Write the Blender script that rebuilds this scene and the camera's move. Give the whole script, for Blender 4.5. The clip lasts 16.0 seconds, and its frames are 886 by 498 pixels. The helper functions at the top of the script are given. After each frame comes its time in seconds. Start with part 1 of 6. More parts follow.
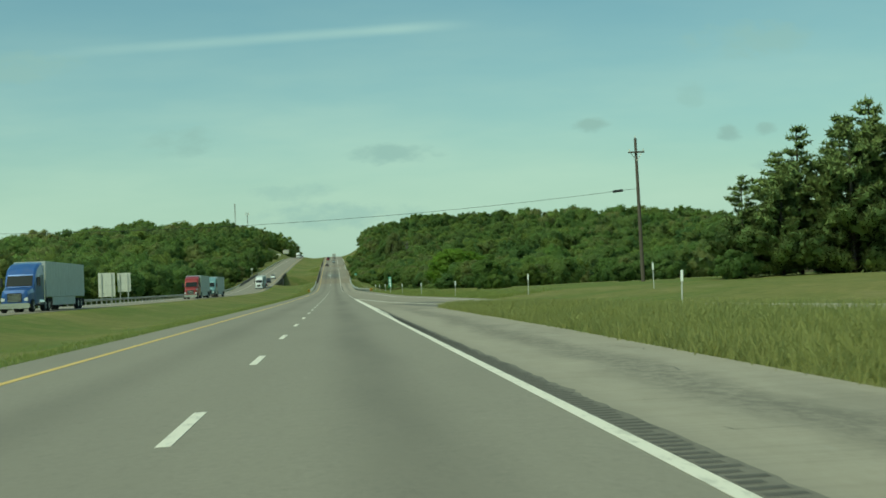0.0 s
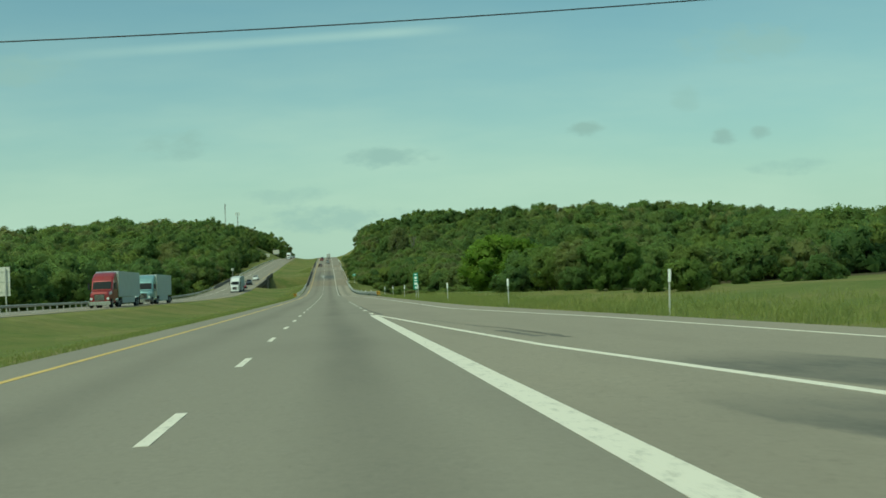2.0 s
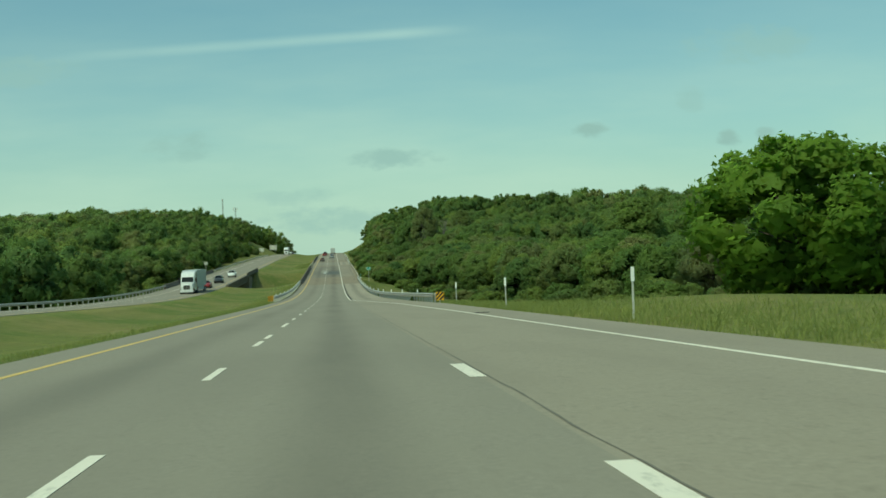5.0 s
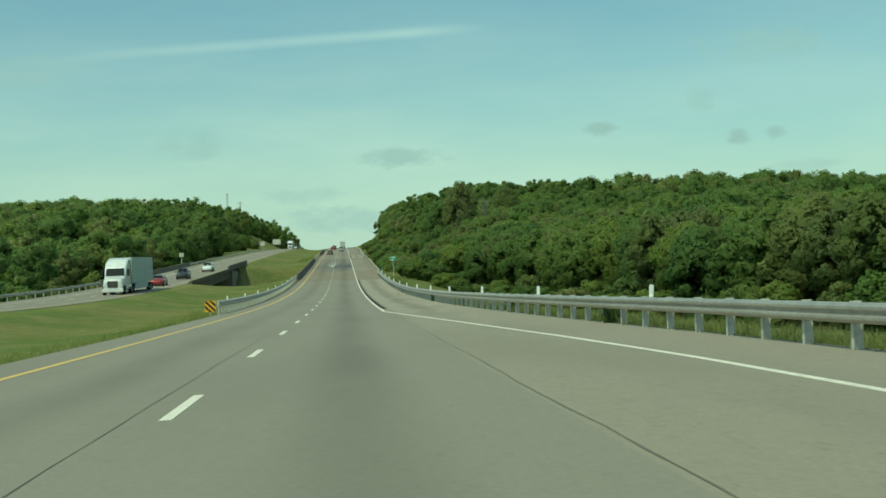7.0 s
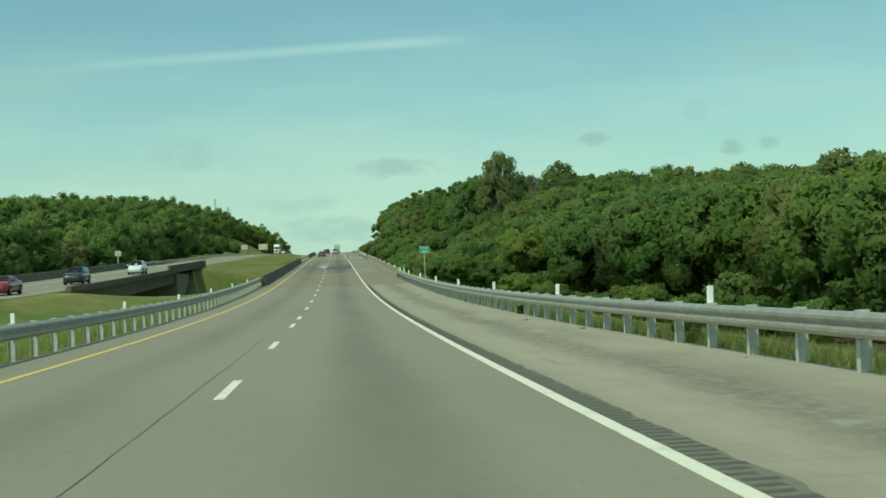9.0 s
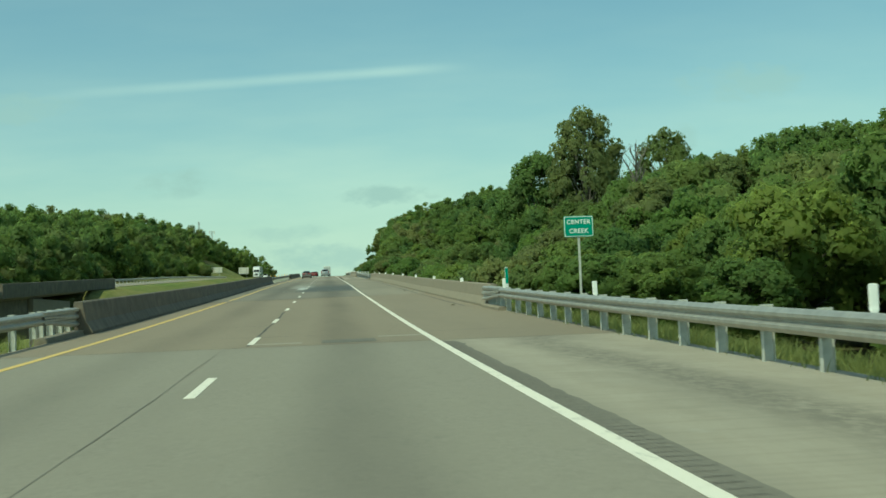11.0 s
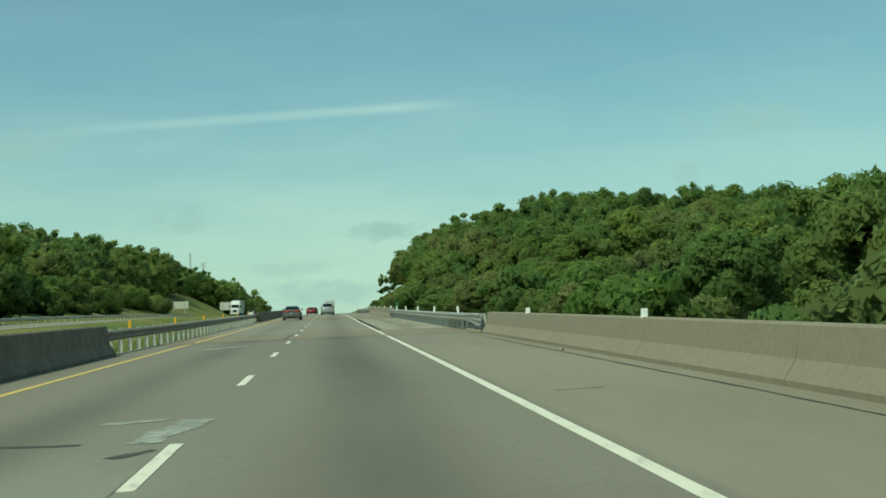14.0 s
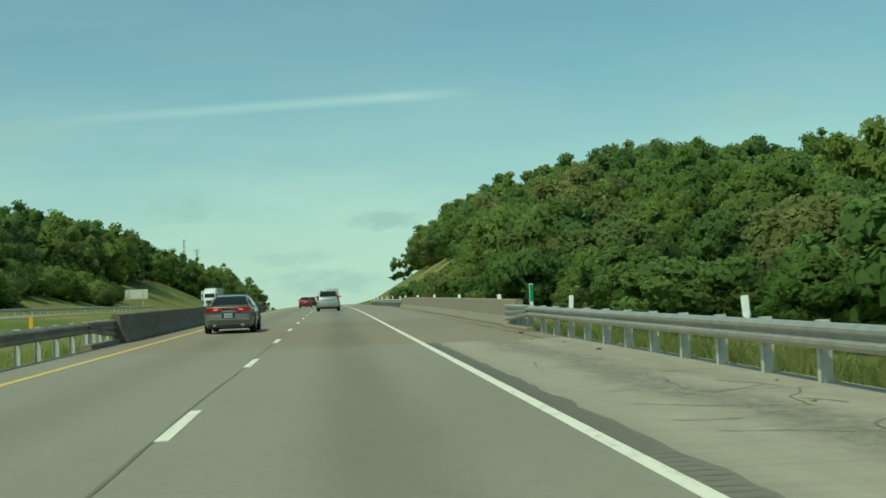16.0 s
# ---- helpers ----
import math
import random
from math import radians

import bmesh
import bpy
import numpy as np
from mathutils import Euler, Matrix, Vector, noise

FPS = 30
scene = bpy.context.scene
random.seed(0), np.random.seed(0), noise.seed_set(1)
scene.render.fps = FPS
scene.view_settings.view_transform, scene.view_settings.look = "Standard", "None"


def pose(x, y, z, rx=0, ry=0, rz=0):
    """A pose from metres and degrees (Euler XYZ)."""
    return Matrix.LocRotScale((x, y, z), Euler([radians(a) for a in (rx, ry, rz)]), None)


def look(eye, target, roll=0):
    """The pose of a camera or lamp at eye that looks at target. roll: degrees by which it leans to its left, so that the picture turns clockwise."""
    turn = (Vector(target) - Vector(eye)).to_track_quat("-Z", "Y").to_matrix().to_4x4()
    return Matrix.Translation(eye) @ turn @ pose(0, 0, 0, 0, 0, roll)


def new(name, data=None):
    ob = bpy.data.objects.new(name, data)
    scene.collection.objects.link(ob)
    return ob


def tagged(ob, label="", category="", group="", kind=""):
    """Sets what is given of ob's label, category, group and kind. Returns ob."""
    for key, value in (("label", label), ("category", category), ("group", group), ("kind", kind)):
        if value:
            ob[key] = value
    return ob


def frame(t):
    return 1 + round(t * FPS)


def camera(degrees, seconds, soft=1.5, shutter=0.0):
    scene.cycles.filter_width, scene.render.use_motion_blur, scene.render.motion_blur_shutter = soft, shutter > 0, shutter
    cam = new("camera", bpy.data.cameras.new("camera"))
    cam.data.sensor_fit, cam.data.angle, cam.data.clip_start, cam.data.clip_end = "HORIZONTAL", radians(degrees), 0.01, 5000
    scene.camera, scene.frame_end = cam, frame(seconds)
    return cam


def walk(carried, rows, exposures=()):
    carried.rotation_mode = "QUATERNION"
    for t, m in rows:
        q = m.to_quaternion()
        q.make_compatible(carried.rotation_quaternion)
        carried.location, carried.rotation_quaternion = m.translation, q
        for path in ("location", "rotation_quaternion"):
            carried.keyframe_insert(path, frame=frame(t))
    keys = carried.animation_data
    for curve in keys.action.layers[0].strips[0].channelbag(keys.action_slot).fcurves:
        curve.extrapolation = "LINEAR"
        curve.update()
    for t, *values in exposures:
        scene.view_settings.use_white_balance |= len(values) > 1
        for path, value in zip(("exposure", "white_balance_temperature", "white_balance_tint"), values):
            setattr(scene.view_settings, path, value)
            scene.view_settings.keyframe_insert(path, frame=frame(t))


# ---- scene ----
cam = camera(39.42, 16.0, soft=1.6, shutter=0.05)
walk(cam, [
    (0.0, pose(-0.380, 0.00, 1.230, 91.130, 2.293, -5.030)),
    (0.5, pose(-0.337, 19.54, 1.037, 91.181, 2.293, -5.116)),
    (1.0, pose(-0.294, 39.08, 0.847, 91.231, 2.293, -5.202)),
    (1.5, pose(-0.250, 58.60, 0.662, 91.270, 2.293, -5.260)),
    (2.0, pose(-0.205, 78.10, 0.480, 91.288, 2.293, -5.273)),
    (2.5, pose(-0.158, 97.60, 0.302, 91.290, 2.293, -5.252)),
    (3.0, pose(-0.113, 117.04, 0.129, 91.287, 2.293, -5.213)),
    (3.5, pose(-0.070, 136.40, -0.039, 91.290, 2.293, -5.170)),
    (4.0, pose(-0.019, 155.57, -0.196, 91.305, 2.293, -5.132)),
    (4.5, pose(0.040, 174.57, -0.344, 91.326, 2.293, -5.092)),
    (5.0, pose(0.092, 193.55, -0.484, 91.347, 2.293, -5.041)),
    (5.5, pose(0.121, 212.64, -0.618, 91.361, 2.293, -4.970)),
    (6.0, pose(0.110, 232.00, -0.751, 91.360, 2.293, -4.870)),
    (6.5, pose(0.058, 251.71, -0.883, 91.332, 2.293, -4.715)),
    (7.0, pose(-0.020, 271.40, -1.005, 91.320, 2.293, -4.590)),
    (7.5, pose(-0.140, 290.75, -1.114, 91.361, 2.293, -4.595)),
    (8.0, pose(-0.284, 309.89, -1.205, 91.445, 2.293, -4.682)),
    (8.5, pose(-0.390, 328.90, -1.271, 91.580, 2.293, -4.780)),
    (9.0, pose(-0.419, 347.75, -1.298, 91.777, 2.293, -4.884)),
    (9.5, pose(-0.392, 366.39, -1.238, 92.033, 2.293, -5.016)),
    (10.0, pose(-0.338, 384.96, -1.073, 92.337, 2.293, -5.151)),
    (10.5, pose(-0.284, 403.55, -0.791, 92.676, 2.293, -5.261)),
    (11.0, pose(-0.260, 422.30, -0.372, 93.040, 2.293, -5.320)),
    (11.5, pose(-0.268, 441.28, 0.192, 93.471, 2.293, -5.313)),
    (12.0, pose(-0.286, 460.33, 0.876, 93.933, 2.293, -5.273)),
    (12.5, pose(-0.310, 479.20, 1.620, 94.300, 2.293, -5.240)),
    (13.0, pose(-0.345, 497.70, 2.373, 94.521, 2.293, -5.234)),
    (13.5, pose(-0.386, 516.02, 3.135, 94.647, 2.293, -5.235)),
    (14.0, pose(-0.410, 534.50, 3.909, 94.700, 2.293, -5.230)),
    (14.5, pose(-0.404, 553.32, 4.670, 94.660, 2.293, -5.210)),
    (15.0, pose(-0.377, 572.34, 5.417, 94.528, 2.293, -5.182)),
    (15.5, pose(-0.341, 591.44, 6.151, 94.360, 2.293, -5.150)),
    (16.0, pose(-0.310, 610.50, 6.896, 94.210, 2.293, -5.120)),
], exposures=[(0.0, 0.0, 6750, -24.0), (3.5, 0.01, 6750, -24.0), (6.5, 0.12, 6750, -24.0), (11.0, 0.22, 6750, -24.0), (13.0, 0.16, 6750, -24.0), (16.0, 0.14, 6750, -24.0)])

# ---- light ----
SUN_ELEV, SUN_AZ = 56.0, 226.0          # degrees; azimuth clockwise from +Y
world = bpy.data.worlds.new("sky")
scene.world = world
world.use_nodes = True
wn, wl = world.node_tree.nodes, world.node_tree.links
wn.clear()
w_out = wn.new("ShaderNodeOutputWorld")
w_bg = wn.new("ShaderNodeBackground")
w_bg.inputs["Strength"].default_value = 0.109
sky = wn.new("ShaderNodeTexSky")
sky.sky_type = "NISHITA"
sky.sun_disc = False
sky.sun_elevation, sky.sun_rotation = radians(SUN_ELEV), radians(SUN_AZ)
sky.air_density, sky.dust_density, sky.ozone_density = 1.0, 1.5, 2.0
w_tc = wn.new("ShaderNodeTexCoord")


def wnode(kind, **values):
    n = wn.new(kind)
    for k, v in values.items():
        n.inputs[k].default_value = v
    return n


def wmath(op, a, b=None):
    n = wn.new("ShaderNodeMath")
    n.operation = op
    for i, v in enumerate((a, b)):
        if v is None:
            continue
        if isinstance(v, (int, float)):
            n.inputs[i].default_value = v
        else:
            wl.new(v, n.inputs[i])
    return n.outputs[0]


def wramp(fac, stops):
    n = wn.new("ShaderNodeMapRange")
    n.interpolation_type = "SMOOTHSTEP"
    n.inputs[1].default_value, n.inputs[2].default_value, n.inputs[3].default_value, n.inputs[4].default_value = stops
    wl.new(fac, n.inputs[0])
    return n.outputs[0]


def wmix(fac, a, b):
    n = wn.new("ShaderNodeMix")
    n.data_type = "RGBA"
    for i, v in ((0, fac), (6, a), (7, b)):
        if isinstance(v, (tuple, float, int)):
            n.inputs[i].default_value = v
        else:
            wl.new(v, n.inputs[i])
    return n.outputs[2]


w_sep = wn.new("ShaderNodeSeparateXYZ")
wl.new(w_tc.outputs["Generated"], w_sep.inputs[0])
sx, sy, sz = w_sep.outputs
az = wmath("DIVIDE", sx, wmath("MAXIMUM", sy, 0.05))
el = wmath("DIVIDE", sz, wmath("MAXIMUM", sy, 0.05))
comb = wn.new("ShaderNodeCombineXYZ")
wl.new(wmath("MULTIPLY", az, 2.0), comb.inputs[0])
wl.new(wmath("MULTIPLY", el, 9.0), comb.inputs[1])
veil_n = wnode("ShaderNodeTexNoise", Scale=1.6, Detail=5.0, Roughness=0.55)
wl.new(comb.outputs[0], veil_n.inputs["Vector"])
veil = wmath("MULTIPLY", wramp(veil_n.outputs["Fac"], (0.30, 0.75, 0.42, 0.95)), wramp(el, (0.0, 0.26, 0.85, 0.12)))
# thin grey puffs low in the sky
comb2 = wn.new("ShaderNodeCombineXYZ")
wl.new(wmath("MULTIPLY", az, 22.0), comb2.inputs[0])
wl.new(wmath("MULTIPLY", el, 46.0), comb2.inputs[1])
puff_n = wnode("ShaderNodeTexNoise", Scale=1.6, Detail=4.0, Roughness=0.6)
wl.new(comb2.outputs[0], puff_n.inputs["Vector"])
puff = None
for ca, ce, ra, re_, amt in ((0.052, 0.0985, 0.036, 0.007, 0.55), (-0.117, 0.113, 0.024, 0.010, 0.42), (0.216, 0.117, 0.013, 0.006, 0.7), (0.331, 0.107, 0.009, 0.007, 0.68), (0.363, 0.109, 0.009, 0.005, 0.6), (0.30, 0.14, 0.012, 0.01, 0.25),
                             (0.36, 0.185, 0.05, 0.014, 0.3), (-0.25, 0.176, 0.05, 0.012, 0.3), (0.0, 0.05, 0.06, 0.010, 0.4), (-0.03, 0.07, 0.03, 0.006, 0.3), (0.39, 0.08, 0.03, 0.006, 0.3)):
    da = wmath("DIVIDE", wmath("SUBTRACT", az, ca), ra)
    de = wmath("DIVIDE", wmath("SUBTRACT", el, ce), re_)
    q = wmath("ADD", wmath("MULTIPLY", da, da), wmath("MULTIPLY", de, de))
    q = wmath("ADD", q, wmath("MULTIPLY", puff_n.outputs["Fac"], 5.0))
    b = wmath("MULTIPLY", wramp(q, (2.2, 4.2, 1.0, 0.0)), min(1.0, amt * 1.5))
    puff = b if puff is None else wmath("MAXIMUM", puff, b)
# contrail: a soft slanted streak
line_el = wmath("ADD", wmath("MULTIPLY", az, 0.05), 0.197)
off = wmath("ABSOLUTE", wmath("SUBTRACT", el, line_el))
streak = wmath("MULTIPLY", wmath("MULTIPLY", wramp(off, (0.0, 0.0065, 0.28, 0.0)), wramp(az, (-0.27, -0.04, 0.0, 1.0))), wramp(az, (0.05, 0.135, 1.0, 0.0)))
streak = wmath("MULTIPLY", streak, wramp(veil_n.outputs["Fac"], (0.25, 0.6, 0.35, 0.75)))
tone = wn.new("ShaderNodeMix")
tone.data_type, tone.blend_type = "RGBA", "MULTIPLY"
tone.inputs[0].default_value = 1.0
wl.new(sky.outputs[0], tone.inputs[6])
tone.inputs[7].default_value = (0.86, 1.03, 1.0, 1)
c0 = wmix(veil, tone.outputs[2], (5.75, 6.6, 6.15, 1))
c1 = wmix(wramp(el, (0.02, 0.115, 0.6, 0.0)), c0, (4.75, 5.9, 5.75, 1))
c2 = wmix(puff, c1, (3.2, 4.4, 4.7, 1))
c3 = wmix(streak, c2, (7.9, 8.8, 8.1, 1))
wl.new(c3, w_bg.inputs["Color"])
wl.new(w_bg.outputs[0], w_out.inputs[0])

sun_data = bpy.data.lights.new("sun", "SUN")
sun_data.energy, sun_data.angle, sun_data.color = 2.55, radians(0.6), (1.0, 0.92, 0.80)
sun = new("sun", sun_data)
sd = Vector((math.sin(radians(SUN_AZ)) * math.cos(radians(SUN_ELEV)), math.cos(radians(SUN_AZ)) * math.cos(radians(SUN_ELEV)), math.sin(radians(SUN_ELEV))))
sun.matrix_world = look(sd * 100, (0, 0, 0))


# ---- materials ----
class Mat:
    """A small node builder round a Principled shader."""

    def __init__(self, name, color=(0.5, 0.5, 0.5), rough=0.7, metal=0.0, spec=0.5):
        self.m = bpy.data.materials.new(name)
        self.m.use_nodes = True
        self.n, self.l = self.m.node_tree.nodes, self.m.node_tree.links
        self.b = self.n["Principled BSDF"]
        self.b.inputs["Base Color"].default_value = (*color, 1)
        self.b.inputs["Roughness"].default_value = rough
        self.b.inputs["Metallic"].default_value = metal
        self.b.inputs["Specular IOR Level"].default_value = spec
        self.tc = self.n.new("ShaderNodeTexCoord")

    def put(self, socket, v):
        if isinstance(v, (int, float)):
            socket.default_value = v
        elif isinstance(v, tuple):
            socket.default_value = (*v, 1) if len(v) == 3 and len(socket.default_value) == 4 else v
        else:
            self.l.new(v, socket)

    def vec(self, scale=(1, 1, 1), space="Object"):
        mp = self.n.new("ShaderNodeMapping")
        self.l.new(self.tc.outputs[space], mp.inputs[0])
        mp.inputs["Scale"].default_value = scale
        return mp.outputs[0]

    def noise(self, scale, detail=4.0, rough=0.55, stretch=(1, 1, 1), space="Object"):
        t = self.n.new("ShaderNodeTexNoise")
        self.l.new(self.vec(stretch, space), t.inputs["Vector"])
        t.inputs["Scale"].default_value, t.inputs["Detail"].default_value, t.inputs["Roughness"].default_value = scale, detail, rough
        return t.outputs["Fac"]

    def voro(self, scale, stretch=(1, 1, 1), feature="DISTANCE_TO_EDGE"):
        t = self.n.new("ShaderNodeTexVoronoi")
        t.feature = feature
        self.l.new(self.vec(stretch), t.inputs["Vector"])
        t.inputs["Scale"].default_value = scale
        return t.outputs[0]

    def axis(self, i):
        s = self.n.new("ShaderNodeSeparateXYZ")
        self.l.new(self.tc.outputs["Object"], s.inputs[0])
        return s.outputs[i]

    def random(self):
        return self.n.new("ShaderNodeObjectInfo").outputs["Random"]

    def island(self):
        return self.n.new("ShaderNodeNewGeometry").outputs["Random Per Island"]

    def math(self, op, a, b=0.0):
        t = self.n.new("ShaderNodeMath")
        t.operation = op
        self.put(t.inputs[0], a)
        self.put(t.inputs[1], b)
        return t.outputs[0]

    def range(self, v, a, b, c=0.0, d=1.0):
        t = self.n.new("ShaderNodeMapRange")
        t.interpolation_type = "SMOOTHSTEP"
        self.put(t.inputs[0], v)
        for i, q in enumerate((a, b, c, d)):
            t.inputs[i + 1].default_value = q
        return t.outputs[0]

    def mix(self, fac, a, b):
        t = self.n.new("ShaderNodeMix")
        t.data_type = "RGBA"
        self.put(t.inputs[0], fac)
        self.put(t.inputs[6], a)
        self.put(t.inputs[7], b)
        return t.outputs[2]

    def color(self, v):
        self.put(self.b.inputs["Base Color"], v)
        return self

    def rough(self, v):
        self.put(self.b.inputs["Roughness"], v)
        return self

    def bump(self, h, strength=0.3, dist=0.02):
        t = self.n.new("ShaderNodeBump")
        t.inputs["Strength"].default_value, t.inputs["Distance"].default_value = strength, dist
        self.put(t.inputs["Height"], h)
        self.l.new(t.outputs[0], self.b.inputs["Normal"])
        return self


# damp patches beside the ramp's inner line: offset from the line and stretch along the road
PATCHES = ((-1.9, -0.05, 70, 92), (0.25, 2.6, 84, 99))


def pavement_mat(name, base, light, dark, track=True, stains=False, deck=False):
    k = Mat(name, base, 0.85, spec=0.3)
    fine = k.noise(14.0, 6.0, 0.75)
    mid = k.noise(2.2, 5.0, 0.65, (1, 0.35, 1))
    big = k.noise(0.35, 4.0, 0.6, (1, 0.18, 1))
    c = k.mix(k.range(fine, 0.25, 0.75), dark, light)
    c = k.mix(k.range(mid, 0.35, 0.7, 0.15, 0.8), c, base)
    c = k.mix(k.range(big, 0.42, 0.72, 0.0, 0.5), c, dark)
    spot = k.noise(5.5, 9.0, 0.82, (1, 0.6, 1))
    c = k.mix(k.range(spot, 0.52, 0.68, 0.0, 0.5 if stains else 0.32), c, tuple(v * 0.72 for v in dark))
    c = k.mix(k.range(spot, 0.3, 0.42, 0.35, 0.0), c, tuple(v * 1.12 for v in light))
    x, y = k.axis(0), k.axis(1)
    if track:
        wob = k.math("MULTIPLY", k.math("SUBTRACT", k.noise(0.25, 2.0, 0.5, (1, 0.2, 1)), 0.5), 0.6)
        for cx, w, amt in ((0.1, 1.2, 0.7), (-3.6, 0.9, 0.5)) if deck else ((0.1, 0.95, 0.5), (-3.6, 0.9, 0.35)):
            d = k.math("ABSOLUTE", k.math("SUBTRACT", k.math("ADD", x, wob), cx), 0.0)
            c = k.mix(k.math("MULTIPLY", k.range(d, 0.05, w, amt, 0.0), k.range(big, 0.25, 0.7, 0.55, 1.0)), c, tuple(v * 0.55 for v in dark))
    if stains:
        lane_off = k.math("SUBTRACT", 1.0, k.math("MULTIPLY", k.range(y, 55, 85), k.range(y, 300, 345, 1.0, 0.0)))
        sp_ = k.noise(0.5, 6.0, 0.62, (1, 0.3, 1))
        lane = k.math("ABSOLUTE", k.math("SUBTRACT", x, 4.0), 0.0)
        f = k.math("MULTIPLY", k.range(sp_, 0.47, 0.6, 0.0, 0.75), k.range(lane, 0.4, 1.5, 1.0, 0.2))
        c = k.mix(k.math("MULTIPLY", f, k.range(lane_off, 0, 1, 0.12, 1.0)), c, (0.125, 0.113, 0.09))
        near = k.math("MULTIPLY", lane_off, k.range(k.math("ADD", x, k.math("MULTIPLY", mid, 0.5)), 2.4, 2.8, 0.75, 0.0))
        c = k.mix(near, c, (0.15, 0.137, 0.11))
        c = k.mix(k.math("MULTIPLY", lane_off, 0.55), c, k.mix(k.range(mid, 0.35, 0.7), (0.4, 0.355, 0.275), (0.34, 0.3, 0.23)))
        streak = k.math("ABSOLUTE", k.math("SUBTRACT", k.math("ADD", x, k.math("MULTIPLY", k.noise(0.12, 3.0, 0.6, (0.3, 1, 1)), 1.6)), 4.55), 0.0)
        c = k.mix(k.math("MULTIPLY", k.math("MULTIPLY", lane_off, k.range(streak, 0.1, 0.75, 0.75, 0.0)), k.range(spot, 0.4, 0.58, 0.25, 1.0)), c, (0.145, 0.13, 0.102))
        gx = k.math("SUBTRACT", 6.95, k.math("MULTIPLY", k.math("SUBTRACT", y, 74.3), 0.105))
        for o0, o1, y0, y1 in PATCHES:
            d = k.math("ADD", k.math("SUBTRACT", x, gx), k.math("MULTIPLY", k.math("SUBTRACT", sp_, 0.5), 1.2))
            f = k.math("MULTIPLY", k.math("MULTIPLY", k.range(d, o0, o0 + 0.15), k.range(d, o1 - 0.3, o1, 1.0, 0.0)), k.math("MULTIPLY", k.range(y, y0, y0 + 2.5), k.range(y, y1 - 5, y1, 1.0, 0.0)))
            c = k.mix(k.math("MULTIPLY", f, k.range(mid, 0.3, 0.62, 0.95, 0.6)), c, (0.115, 0.11, 0.092))
        rib = k.noise(1.6, 3.0, 0.6, (0.35, 7.0, 1))
        c = k.mix(k.math("MULTIPLY", lane_off, k.range(rib, 0.5, 0.62, 0.0, 0.13)), c, (0.13, 0.118, 0.095))
        pale = k.noise(1.1, 5.0, 0.6, (1, 0.5, 1))
        c = k.mix(k.math("MULTIPLY", lane_off, k.range(pale, 0.62, 0.72, 0.0, 0.6)), c, (0.34, 0.31, 0.25))
    if deck:
        sp_ = k.noise(0.55, 6.0, 0.6, (0.7, 0.35, 1))
        zone = k.math("MULTIPLY", k.range(y, 505, 510), k.range(y, 524, 545, 1.0, 0.0))
        wet = k.math("MULTIPLY", zone, k.range(sp_, 0.26, 0.46, 0.15, 0.9))
        wet = k.math("MULTIPLY", k.math("MULTIPLY", wet, k.range(x, 1.7, 2.2, 1.0, 0.2)), k.range(k.math("ADD", x, k.math("MULTIPLY", mid, 0.8)), -2.4, -1.4, 0.35, 1.0))
        c = k.mix(wet, c, (0.082, 0.082, 0.066))
        k.rough(k.range(wet, 0.1, 0.8, 0.85, 0.62))
        d = k.math("ABSOLUTE", k.math("ADD", x, k.math("ADD", 1.9, k.math("MULTIPLY", mid, 0.5))), 0.0)
        chalk = k.math("MULTIPLY", k.range(d, 0.05, 0.55, 0.85, 0.0), k.math("MULTIPLY", k.range(y, 514, 518), k.range(y, 523, 527, 1.0, 0.0)))
        c = k.mix(chalk, c, (0.52, 0.52, 0.47))
        haze = k.math("MULTIPLY", k.range(k.math("ABSOLUTE", k.math("ADD", x, 2.3), 0.0), 0.2, 1.3, 0.6, 0.0), k.math("MULTIPLY", k.range(y, 521, 525), k.range(y, 529, 553, 1.0, 0.0)))
        c = k.mix(k.math("MULTIPLY", haze, k.range(sp_, 0.3, 0.6, 0.5, 1.0)), c, (0.42, 0.42, 0.37))
        c = k.mix(k.range(k.math("ADD", x, k.math("MULTIPLY", mid, 0.2)), 2.05, 2.2, 0.0, 0.7), c, k.mix(k.range(big, 0.35, 0.7), (0.29, 0.252, 0.187), (0.235, 0.205, 0.155)))
        fleck = k.noise(3.5, 4.0, 0.6)
        c = k.mix(k.math("MULTIPLY", zone, k.range(fleck, 0.68, 0.74, 0.0, 0.6)), c, (0.4, 0.4, 0.36))
    k.color(c)
    return k.bump(fine, 0.2, 0.008).m


M_ROAD = pavement_mat("worn_asphalt", (0.252, 0.228, 0.178), (0.29, 0.262, 0.207), (0.208, 0.188, 0.15))
M_SHOULDER = pavement_mat("shoulder_concrete", (0.285, 0.25, 0.19), (0.34, 0.30, 0.23), (0.225, 0.198, 0.154), False, True)
M_TAN = pavement_mat("tan_concrete", (0.25, 0.205, 0.147), (0.285, 0.236, 0.17), (0.2, 0.166, 0.12))
M_DECK = pavement_mat("deck_concrete", (0.215, 0.192, 0.15), (0.25, 0.224, 0.174), (0.175, 0.157, 0.125), deck=True)


